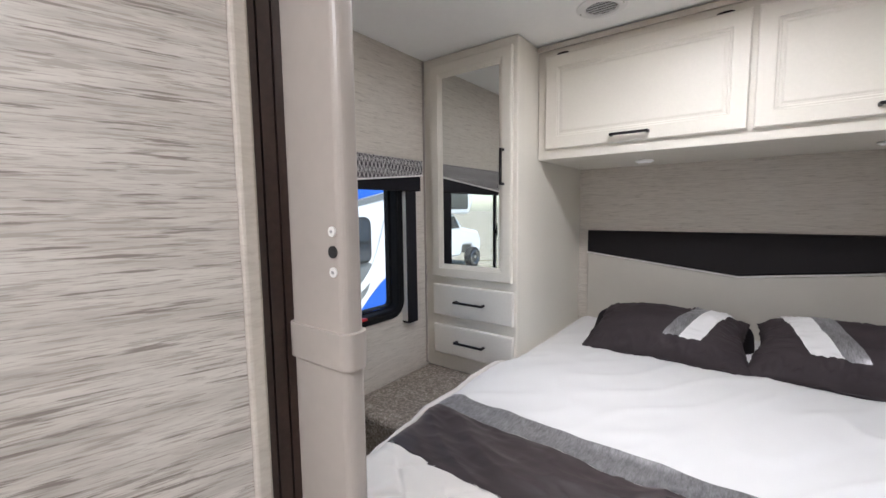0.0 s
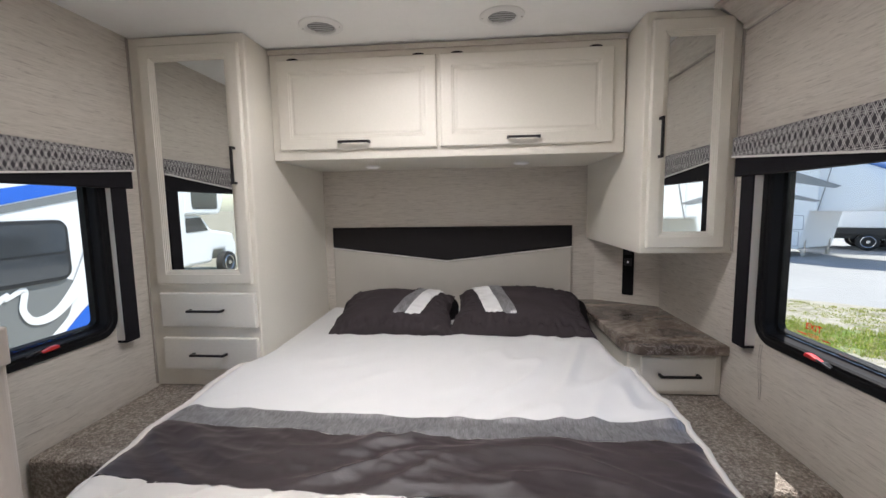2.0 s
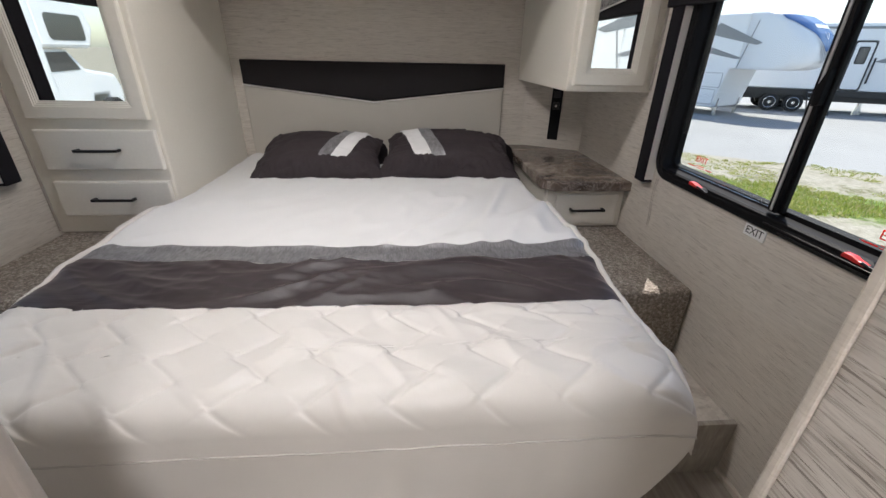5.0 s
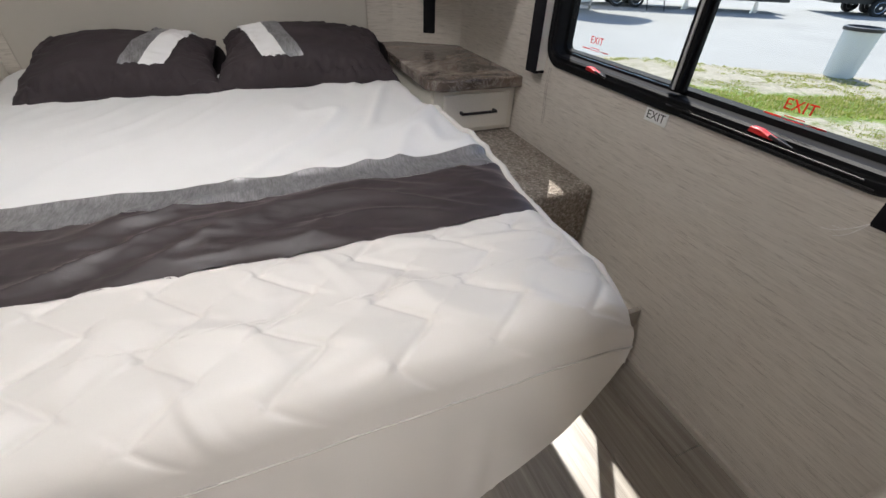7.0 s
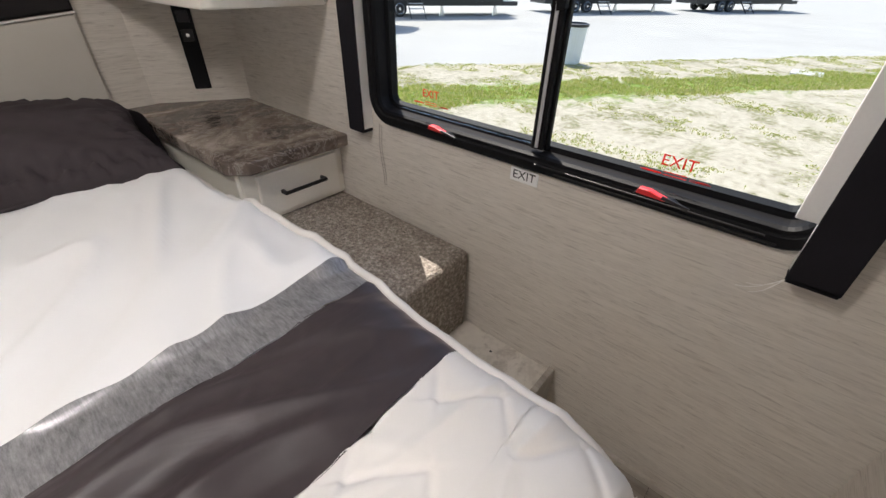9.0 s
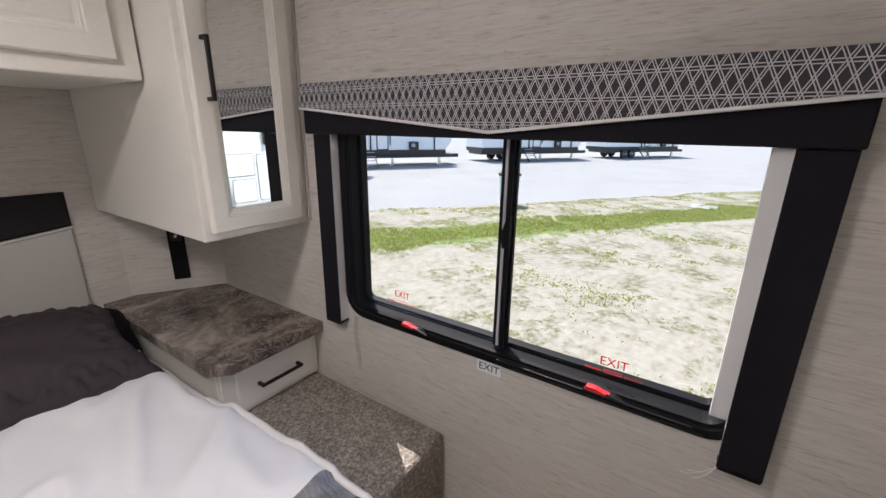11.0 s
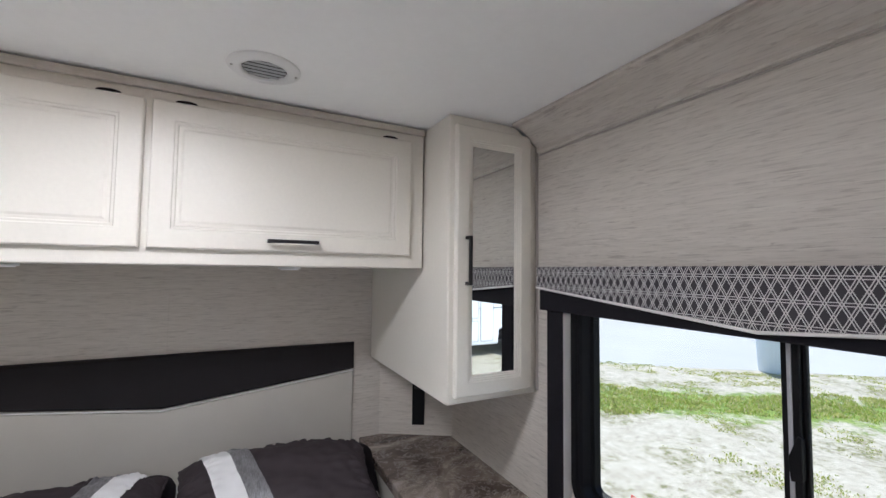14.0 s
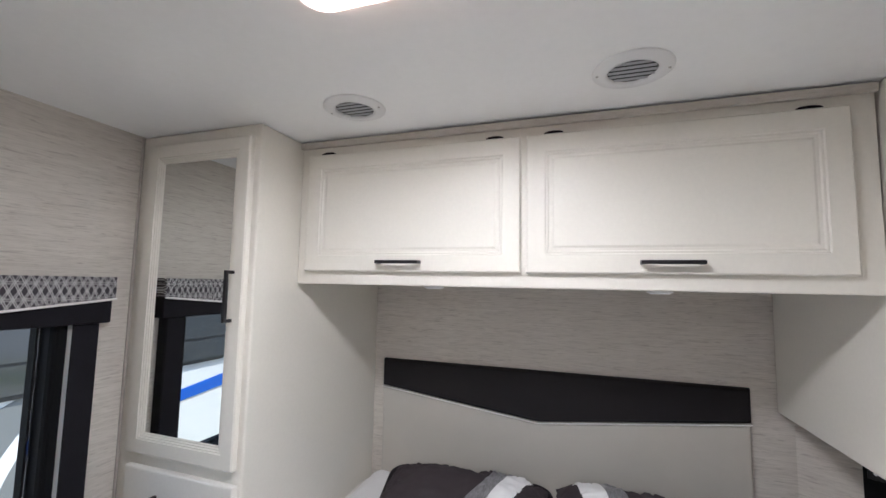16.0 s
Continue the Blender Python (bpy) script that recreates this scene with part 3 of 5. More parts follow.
for i, (x, y) in enumerate(((-0.361, 2.215), (0.411, 2.205))):
    p = thing("puck_light", (x, y, 1.465), "small round puck light under the overhead cabinet", "light", "puck lights")
    part("rim", cylinder((x, y), "z", 0.038, 1.457, 1.4648, 28, 0.002), "white_plastic", p)
    part("lens", cylinder((x, y), "z", 0.030, 1.4535, 1.4568, 28, 0.001), "puck", p)

rcab = thing("corner_cabinet", (0.98, 1.71, 1.05), "narrow cream wall cabinet with a mirrored door", "cabinet")
part("body", prism([(0.812, 1.052), (XR, 1.052), (XR, 1.888), (1.062, ZC - 0.002), (0.812, ZC - 0.002)], 1.713, YB, "y", 0.005), "cream", rcab)
mirror_door(rcab, 0.832, 1.117, 1.075, 1.915, 1.694, 0.866, 1.490)
part("scribe_strip", cuboid(XR - 0.008, XR, 1.703, 1.7115, 1.06, 1.885, 0.002), "post", rcab)

night = thing("nightstand", (0.95, 1.73, 0.471), "cream nightstand with one drawer and a brown stone-look top", "nightstand")
part("body", cuboid(0.790, XR, 1.740, YB, 0.471, 0.650, 0.004), "cream", night)
part("face_frame", panel(0.800, XR - 0.002, 0.472, 0.650, 1.732, [(0, 0.008), (0, 0.002), (0.002, 0)]), "cream", night)
drawer(night, 0.842, 1.128, 0.487, 0.627, 1.722)
part("worktop", prism([(0.815, 1.685), (XR, 1.685), (XR, 2.33), (0.90, YB), (0.765, YB), (0.765, 1.735)], 0.651, 0.691, "z", 0.005), "stone", night, "brown stone-look laminate top")
corner = thing("socket_column", (1.02, 2.39, 0.692), "slanted cream corner column with a black socket strip", "column")
part("board", prism([(XR, 2.31), (XR, YB), (0.86, YB)], 0.692, 1.051, "z"), "wall", corner)
way = Vector((0.86 - XR, YB - 2.31, 0)).normalized()
out = Vector((-0.5091, -0.8607, 0))
mid = Vector((1.020, 2.3905, 0))
turn = Matrix((( -way.x, out.x, 0, 0), (-way.y, out.y, 0, 0), (0, 0, 1, 0), (0, 0, 0, 1)))
strip = cuboid(-0.029, 0.029, 0.0005, 0.010, 0.74, 1.03, 0.003)
bmesh.ops.transform(strip, matrix=Matrix.Translation(mid) @ turn, verts=strip.verts)
socket = part("socket_strip", strip, "black_plastic", corner, "black socket and switch strip")
for z, h in ((0.985, 0.018), (0.925, 0.020)):
    k = cuboid(-0.019, 0.019, 0.0095, 0.0125, z - h, z + h, 0.002)
    bmesh.ops.transform(k, matrix=Matrix.Translation(mid) @ turn, verts=k.verts)
    part("switch", k, "black_metal", socket)
k = cylinder((0.0, 0.925), "y", 0.006, 0.012, 0.0140, 20)
bmesh.ops.transform(k, matrix=Matrix.Translation(mid) @ turn, verts=k.verts)
part("socket_ring", k, "steel", socket)

# ---- headboard ----
head = thing("headboard", (0.02, 2.47, 0.5), "taupe padded headboard with a dark pointed band on top", "headboard")
HX0, HX1 = -0.688, 0.731


def padded(outline, front, back, r):
    cx = sum(p[0] for p in outline) / len(outline)
    cz = sum(p[1] for p in outline) / len(outline)
    loops = []
    for k in range(5):
        a = radians(22.5 * k)
        ins = r * (1 - math.cos(a))
        y = back - (back - front) * math.sin(a)
        loops.append([(x + (ins if x < cx else -ins) * (abs(x - cx) > 0.1), y, z + (ins if z < cz else -ins)) for x, z in outline])
    return rings(loops, True, True, True)


part("lower_pad", padded([(HX0, 0.50), (HX1, 0.50), (HX1, 1.005), (0.004, 0.922), (HX0, 1.005)], 2.463, YB, 0.010), "taupe", head)
part("dark_band", padded([(HX0, 1.009), (0.004, 0.927), (HX1, 1.009), (HX1, 1.128), (HX0, 1.128)], 2.458, YB, 0.010), "dark_vinyl", head)
part("piping", tube([(HX0, 2.460, 1.006), (0.004, 2.460, 0.924), (HX1, 2.460, 1.006)], 0.003), "piping", head)

# ---- bed ----
BX0, BX1, BYH, BYF, BZ = -0.733, 0.739, 2.455, 0.558, 0.639


def quilt_lines(x, y):
    """Depth of the stitched zigzag quilting."""
    cell = 0.125
    x, y = x + 0.015 * noise.noise(Vector((x * 4, y * 4, 3))), y + 0.015 * noise.noise(Vector((x * 4, y * 4, 8)))
    a, b = (x * 0.80 + y) / cell, (x * 0.80 - y) / cell
    g = 0.0
    for u, v in ((a, b), (b, a)):
        n = round(u)
        if (n + math.floor(v)) % 2 == 0:
            d = abs(u - n) * cell * 0.75
            g = max(g, 0.7 * math.exp(-(d / 0.005) ** 2) + 0.9 * math.exp(-(d / 0.026) ** 2) * (0.6 + 0.6 * noise.noise(Vector((x * 6, y * 6, 1)))))
    return g


def cover_point(s, q):
    """s: arc length across, 0 at the middle; q: arc length from the head towards and over the foot."""
    r = 0.062
    y_flat = BYH - q
    corner = 0.055 * (max(0.0, 0.72 - max(y_flat, 0.55)) / 0.14) ** 2
    half, cx = -corner + (BX1 - BX0) / 2 + 0.036 / (1.0 + math.exp((y_flat - 1.60) / 0.03)) - 0.032 / (1.0 + math.exp((y_flat - 1.04) / 0.05)), (BX0 + BX1) / 2
    side = 1 if s > 0 else -1
    eu, ev = max(0.0, abs(s) - (half - r)), max(0.0, q - (BYH - BYF - r))

    def bend(e, flare):
        if e < r * math.pi / 2:
            return r * math.sin(e / r), r * (1 - math.cos(e / r))
        e -= r * math.pi / 2
        return r + flare * e, r + e

    front = 1.0 / (1.0 + math.exp((y_flat - 0.95) / 0.08))
    ou, du = bend(eu, 0.06 + 0.10 * front * (side > 0))
    ov, dv = bend(ev, 0.05)
    x = cx + side * (min(abs(s), half - r) + ou)
    y = BYH - (min(q, BYH - BYF - r) + ov)
    drop = max(du, dv) + 0.25 * min(du, dv)
    if du > 0 and dv > 0:
        shrink = min(du, dv) * 0.07
        x -= side * shrink
        y += shrink
    if side > 0 and eu > 0:
        x += 0.084 * math.exp(-((q - 1.97) / 0.12) ** 2) * min(1.0, eu / 0.08)
    z = BZ - drop
    top = max(0.0, 1.0 - drop / 0.10)
    n1 = noise.noise(Vector((s * 1.7, q * 1.7, 1.3)))
    n2 = noise.noise(Vector((s * 5.0, q * 3.1, 4.1)))
    n3 = noise.noise(Vector((s * 15.0, q * 11.0, 9.2)))
    wr = 0.009 * n1 + 0.005 * n2 + 0.0016 * n3
    quilted = 1.0 / (1.0 + math.exp(-(q - 1.592) / 0.01))
    wr -= 0.0080 * quilted * quilt_lines(s, q) * (1.0 if dv < 0.17 else 0.0)
    if quilted > 0.02:
        c1 = noise.noise(Vector((s * 3.0 + q * 2.2, q * 6.5 - s * 3.5, 21.0)))
        c2 = noise.noise(Vector((s * 7.5 - q * 3.0, q * 3.5 + s * 2.0, 27.0)))
        wr += quilted * (0.008 * max(0.0, 1 - 5 * abs(c1)) * max(0.0, min(1.0, 0.5 + 2 * n2)) + 0.006 * max(0.0, 1 - 5 * abs(c2)) * max(0.0, min(1.0, 0.5 - 2 * n2)))
    if q < 1.27:
        diag = math.sin((s * 0.9 + q * 1.4) * 9 + 3 * n1)
        ridge = noise.noise(Vector((s * 2.2 - q * 2.0, s * 6.0 + q * 5.0, 11.0)))
        wr += 0.004 * diag * max(0.0, n1 + 0.3) + 0.018 * max(0.0, 1 - 3.5 * abs(ridge)) * (0.35 + 0.65 * max(0.0, min(1.0, s * 1.6)))
    band = 1.31 < q < 1.60
    if band:
        f = noise.noise(Vector((s * 3.0, q * 11.0 + 1.5 * math.sin(s * 5), 5.0)))
        f2 = noise.noise(Vector((s * 7.0 + q * 4, q * 26.0 - s * 5, 2.0)))
        mid = 0.50 + 0.50 * math.exp(-((s - 0.1) / 0.35) ** 2)
        mid *= max(0.0, min(1.0, (1.60 - q) / 0.05, (q - 1.31) / 0.05))
        f3 = noise.noise(Vector((s * 13.0 - q * 9, q * 17.0 + s * 6, 12.0)))
        wr += mid * (0.014 * (1 - 2.4 * abs(f)) + 0.004 * (1 - 2 * abs(f2)) + 0.0022 * max(0.0, 1 - 4 * abs(f3)))
    hang = max(0.0, min(1.0, (drop - 0.10) / 0.2))
    fold = hang * (0.012 * math.sin(s * 13 + 2.0 * n1 * 3) + 0.006 * math.sin(s * 31 + 5 * n2))
    return Vector((x + side * hang * 0.2 * wr * (eu > 0), y - fold * (dv > du), z + wr * (0.25 + 0.75 * top))), drop


def cover_strip(q0, q1, name, material, label="", nx=170, step=0.012, lift=0.0):
    half = (BX1 - BX0) / 2
    bm = bmesh.new()
    nq = max(2, int((q1 - q0) / step))
    rows = []
    for j in range(nq + 1):
        q = q0 + (q1 - q0) * j / nq
        row = []
        for i in range(nx + 1):
            wob = 0.006 * noise.noise(Vector((i * 0.13, q0 * 3, 2))) if 0 < q0 and j == 0 else (0.006 * noise.noise(Vector((i * 0.13, q1 * 3, 2))) if j == nq and q1 < 2.2 else 0.0)
            qq = q + wob + (0.022 * (1 - (2 * i / nx - 1) ** 2) - 0.03 * (1 - i / nx) ** 2) * min(1.0, q) * max(0.0, min(1.0, (1.9 - q) / 0.3))
            y_flat = BYH - qq
            reach_r = (0.15 if y_flat > 0.72 else 0.10) + 0.10 / (1.0 + math.exp((y_flat - 1.02) / 0.05))
            reach_r *= min(1.0, max(0.35, (y_flat - 0.50) / 0.20))
            reach_l = 0.13 + 0.26 / (1.0 + math.exp((y_flat - 1.02) / 0.05))
            s = -(half + reach_l - 0.04) + (2 * half + reach_l + reach_r - 0.08) * i / nx
            if q0 > 1.9:
                s = -(half + 0.10) + (2 * half + 0.15 - 0.80 * (q - q0)) * i / nx
            p, drop = cover_point(s, qq)
            p.z = max(p.z, 0.06) + lift
            row.append(bm.verts.new(p))
        rows.append(row)
    for a, b in zip(rows, rows[1:]):
        for i in range(nx):
            bm.faces.new((a[i], b[i], b[i + 1], a[i + 1]))
    return part(name, bm, material, comforter, label, True)


comforter = thing("comforter", (0.0, 1.5, 0.6), "white quilted comforter with a charcoal satin band on the made bed", "comforter")
cover_strip(0.0, 1.250, "head_panel", "white_cotton")
cover_strip(1.250, 1.348, "silver_band", "silver", "shimmering grey woven band")
cover_strip(1.348, 1.577, "satin_band", "dark_satin", "rumpled charcoal satin band", 260, 0.005)
cover_strip(1.577, 1.973, "quilted_panel", "white_satin", "white satin panel with stitched zigzags", 430, 0.0035)
cover_strip(1.973, 2.335, "foot_drop", "white_satin", "plain white drop at the foot")
half_w = (BX1 - BX0) / 2
for sgn in (-1, 1):
    pts = [tuple(cover_point(sgn * (half_w + 0.016), 0.015 * k)[0] + Vector((sgn * 0.004 + 0.003 * noise.noise(Vector((k * 0.35, sgn, 0))), 0, 0.003 + 0.003 * noise.noise(Vector((k * 0.5, sgn, 4)))))) for k in range(4, 126)]
    part("edge_piping", tube(pts, 0.0095), "white_satin", comforter, smooth=True)
part("foot_stitching", tube([tuple(cover_point(-0.72 + 0.02 * k, 1.973)[0] + Vector((0, -0.001, 0))) for k in range(73)], 0.0018), "stitch", comforter, smooth=True)

bed = thing("bed", (0.0, 1.5, 0.0), "low bed platform with a mattress under the comforter", "bed")
part("platform", cuboid(-0.70, 0.70, 0.76, YB - 0.03, 0.0, 0.30, 0.005), "cream", bed)
part("mattress", cuboid(-0.69, 0.69, 0.64, YB - 0.04, 0.301, 0.585, 0.05, 4), "white_cotton", bed)


def pillow(name, cx, cy, cz, w, d, h, tilt, roll, turn_z, stripe, mirror, label):
    p = thing(name, (cx, cy, cz), label, "pillow", "bed pillows")
    m = pose(cx, cy, cz, tilt, roll, turn_z)

    def at(u, v, top, lift=0.0):
        """A point of the cushion: a wide front hem with flared corners, narrower and fuller towards the back."""
        e = max(abs(u), abs(v))
        pinch = 1.0 - 0.10 * (1 - abs(u)) ** 0.8 * (abs(v) ** 4) - 0.0
        pinch_u = (1.0 - 0.11 * (1 - abs(v)) ** 0.8 * (abs(u) ** 4)) * (1.0 - (0.075 if u * cx > 0 else 0.012) * (v + 1) * abs(u) ** 2)
        full = ((1 - abs(u) ** 2.2) * (1 - abs(v) ** 2.4))
        full = max(0.0, full) ** 0.46
        near_edge = max(0.0, e - 0.55) / 0.45
        wr = 0.16 * noise.noise(Vector((u * 2.2 + cx * 5, v * 2.2, 3 + cx))) + 0.07 * noise.noise(Vector((u * 7 + cx * 5, v * 7, 8))) * (0.4 + e)
        crease = noise.noise(Vector((u * 9 + cx * 7, v * 2.5, 5.0))) if abs(v) > abs(u) else noise.noise(Vector((u * 2.5, v * 9 + cx * 3, 5.5)))
        wr -= 0.34 * near_edge * max(0.0, 1 - 5 * abs(crease))
        z = (h / 2) * full * (1 + wr) * (1 if top else -0.7)
        z += 0.016 * noise.noise(Vector((u * 5 + cx, v * 5, 1.0))) * e ** 3 - 0.02 * (abs(u) * max(0.0, -v)) ** 6
        if v > 0:
            pinch *= 1.0 - 0.20 * abs(u) ** 4
        z += 0.018 * noise.noise(Vector((u * 11 + cx * 3, v * 4, 6.0))) * max(0.0, abs(v) - 0.45)
        z -= (0.012 if v < 0.3 else 0.004) * max(0.0, 1 - 4 * abs(crease)) * min(1.0, 3 * max(0.0, e - 0.70) / 0.3) * (1 - near_edge ** 3)
        wave = 0.007 * e ** 3
        dx = wave * noise.noise(Vector((u * 6, v * 9 + cx, 12.0)))
        dy = wave * noise.noise(Vector((u * 9 + cx, v * 6, 14.0)))
        return m @ Vector((u * w / 2 * pinch_u + dx, v * d / 2 * pinch + dy, z + lift))

    def patch(u0, u1, v0, v1, top, n, k, lift=0.0, slant=0.0):
        bm = bmesh.new()
        g = [[bm.verts.new(at(u0 + (u1 - u0) * i / n + slant * (v0 + (v1 - v0) * j / k), v0 + (v1 - v0) * j / k, top, lift)) for i in range(n + 1)] for j in range(k + 1)]
        for a, b in zip(g, g[1:]):
            for i in range(n):
                bm.faces.new((a[i], a[i + 1], b[i + 1], b[i]) if top else (a[i], b[i], b[i + 1], a[i + 1]))
        return bm

    bm = patch(-1, 1, -1, 1, True, 84, 60)
    other = patch(-1, 1, -1, 1, False, 84, 60)
    tmp = bpy.data.meshes.new("tmp")
    other.to_mesh(tmp)
    other.free()
    bm.from_mesh(tmp)
    bpy.data.meshes.remove(tmp)
    bmesh.ops.remove_doubles(bm, verts=bm.verts, dist=0.0005)
    part("cushion", bm, "dark_cotton", p, smooth=True)
    sl = mirror
    a, b, c = stripe
    part("white_stripe", patch(min(a, b), max(a, b), -0.66, 0.90, True, 14, 60, 0.0065, sl), "white_cotton", p, "white cotton stripe", True)
    part("grey_stripe", patch(min(b, c), max(b, c), -0.66, 0.90, True, 12, 60, 0.0060, sl), "silver", p, "shimmering grey stripe", True)
    edge = [(-1 + 2 * k / 40, -1) for k in range(40)] + [(1, -1 + 2 * k / 40) for k in range(40)] + [(1 - 2 * k / 40, 1) for k in range(40)] + [(-1, 1 - 2 * k / 40) for k in range(40)] + [(-1, -1)]
    part("seam", tube([tuple(at(u, v, True)) for u, v in edge], 0.0035), "dark_cotton", p, smooth=True)
    return p


pillow("pillow", -0.246, 2.125, 0.694, 0.63, 0.40, 0.190, 17, 0, 2, (0.62, 0.38, 0.20), 0.24, "charcoal pillow with a white and a grey stripe")
pillow("pillow", 0.401, 2.116, 0.703, 0.695, 0.42, 0.205, 17, 0, -7, (-0.62, -0.38, -0.20), -0.24, "charcoal pillow with a white and a grey stripe")
for cx, half, ang in ((-0.250, 0.328, 2), (0.435, 0.335, -5)):
    b = thing("back_pillow", (cx, 2.30, 0.70), "black pillow tucked behind the striped pillow", "pillow", "back pillows")
    loops = []
    for k in range(9):
        a = radians(-90 + 22.5 * k)
        hh, ww = 0.055 * math.sin(a), math.cos(a) ** 0.5 if math.cos(a) > 0 else 0.02
        loops.append([tuple(pose(cx, 2.27, 0.640, 30, 0, ang) @ Vector((x * (0.55 + 0.45 * ww), y * (0.55 + 0.45 * ww), hh))) for x, y in rounded(-half, half, -0.13, 0.13, 0.05, 5)])
    part("cushion", rings(loops, True, True, True), "black_cotton", b, smooth=True)

# ---- carpeted steps beside the bed ----
step_r = thing("carpet_step", (0.95, 1.16, 0.0), "raised step covered in speckled grey-brown carpet", "step", "carpet steps")
part("carpet_cover", cuboid(0.705, XR, 1.160, 1.75, 0.0, 0.470, 0.018, 3), "carpet", step_r, smooth=False)
part("rear_block", cuboid(0.735, XR, 1.751, YB, 0.0, 0.470), "carpet", step_r)
step_l = thing("carpet_step", (-0.95, 1.16, 0.0), "raised step covered in speckled grey-brown carpet", "step", "carpet steps")
part("carpet_cover", cuboid(XL, -0.705, 1.160, 1.75, 0.0, 0.480, 0.018, 3), "carpet", step_l)
part("rear_block", cuboid(XL, -0.735, 1.751, YB, 0.0, 0.480), "carpet", step_l)
ledge = thing("low_ledge", (0.95, 0.842, 0.0), "low beige boxed ledge with a wood front lip", "ledge")
part("top_board", cuboid(0.705, XR, 0.856, 1.159, 0.0, 0.192, 0.002), "wall", ledge)
part("front_lip", cuboid(0.705, XR, 0.838, 0.8555, 0.0, 0.208, 0.002), "plank", ledge, "grey wood front lip")
part("screw_hole", cylinder((1.10, 1.02), "z", 0.004, 0.1921, 0.1925, 12), "dark_hole", ledge)

# ---- door post ----
post = thing("folding_door_post", (-0.25, 0.39, 0.0), "taupe vinyl lead post of a folded accordion door", "door post")
part("post_body", prism(rounded(-0.302, -0.224, 0.366, 0.388, 0.009, 6), 0.0, ZC - 0.01, "z"), "post", post, smooth=False)
part("band", prism(rounded(-0.305, -0.221, 0.3635, 0.3905, 0.010, 6), 1.118, 1.150, "z", 0.001), "post", post, "glossy taupe tie band")
for z, r, mtl, nm in ((1.233, 0.0042, "white_plastic", "screw"), (1.2165, 0.0050, "dark_hole", "latch_hole"), (1.200, 0.0042, "white_plastic", "screw")):
    part(nm, cylinder((-0.236, z), "y", r, 0.3645, 0.3668, 16), mtl, post)
    if nm == "screw":
        part("screw_recess", cylinder((-0.236, z), "y", r * 0.35, 0.3638, 0.3647, 6), "vent_grey", post)
folds = thing("folding_door_pleats", (-0.35, 0.41, 0.0), "dark brown folded pleats of an accordion door", "folding door")
for k in range(6):
    part("pleat", prism([(-0.360, 0.342 + 0.014 * k), (-0.308, 0.338 + 0.014 * k), (-0.308, 0.350 + 0.014 * k)], 0.0, ZC - 0.012, "z"), "dark_gap", folds)

# ---- ceiling fittings ----


def vent(x, y):
    v = thing("ceiling_vent", (x, y, ZC), "round white ceiling air vent with dark louvres", "vent", "ceiling vents")
    prof = [(0.084, 0.0), (0.084, 0.002), (0.081, 0.004), (0.060, 0.008), (0.053, 0.008), (0.051, 0.0)]
    n = 40
    loops = [[(x + r * math.cos(2 * math.pi * k / n), y + r * math.sin(2 * math.pi * k / n), ZC - h) for k in range(n)] for r, h in prof]
    part("rim", rings(loops, False, True, False), "white_plastic", v, smooth=True)
    part("throat", cylinder((x, y), "z", 0.054, ZC - 0.0016, ZC - 0.0006, 32), "dark_hole", v)
    for k in range(-2, 3):
        yy = k * 0.0175
        hw = math.sqrt(max(0.0, 0.050 ** 2 - yy * yy))
        part("louvre", prism([(y + yy - 0.002, ZC - 0.0020), (y + yy + 0.0025, ZC - 0.0050), (y + yy + 0.0040, ZC - 0.0050), (y + yy, ZC - 0.0020)], x - hw, x + hw, "x"), "vent_grey", v)
    for sgn in (-1, 1):
        part("screw", cylinder((x + sgn * 0.073, y), "z", 0.003, ZC - 0.0075, ZC - 0.0055, 10), "steel", v)


vent(-0.415, 1.690)
vent(0.281, 1.685)


def ceiling_lamp(dx, dy, glow):
    lamp = thing("ceiling_lamp", (-0.06 + dx, 1.24 + dy, ZC), "lit rectangular ceiling lamp with rounded corners", "lamp", "ceiling lamps")
    loops = [[(x + dx, y + dy, ZC - h) for x, y in rounded(-0.268 + i, 0.152 - i, 1.145 + i, 1.312 - i, 0.045 - i, 6)] for i, h in ((0.0, 0.0), (0.0, 0.013), (0.004, 0.017), (0.014, 0.017), (0.018, 0.004))]
    part("frame", rings(loops, False, True, False), "lamp_frame", lamp, "peach-lit translucent frame")
    loops = [[(x + dx, y + dy, ZC - h) for x, y in rounded(-0.248 + i, 0.132 - i, 1.165 + i, 1.292 - i, 0.030 - min(i, 0.012), 6)] for i, h in ((0.0, 0.003), (0.002, 0.006), (0.010, 0.008))]
    part("diffuser", rings(loops, True, True, False), glow, lamp, "glowing warm diffuser")


ceiling_lamp(0.0, 0.0, "lamp")
# added copy of the lamp, out of view, that brightens the corridor boards
ceiling_lamp(0.18, -1.80, "hall_fill_lamp")

# ---- loose threads and the cord by the window ----
thread = thing("loose_threads", (1.12, 0.505, 0.735), "loose white threads hanging under the window side board", "thread")
for k, (dy, dz) in enumerate(((0.045, -0.030), (0.052, -0.042), (0.030, -0.046))):
    part("strand", tube([(1.118, 0.505 + dy * t * (1 + 0.1 * k), 0.737 + dz * t - 0.01 * math.sin(3 * t)) for t in (0, 0.25, 0.5, 0.75, 1.0)], 0.0006, 5), "piping", thread)
cord = thing("shade_cord", (1.15, 1.505, 0.75), "thin pale shade cord hanging beside the window", "cord")
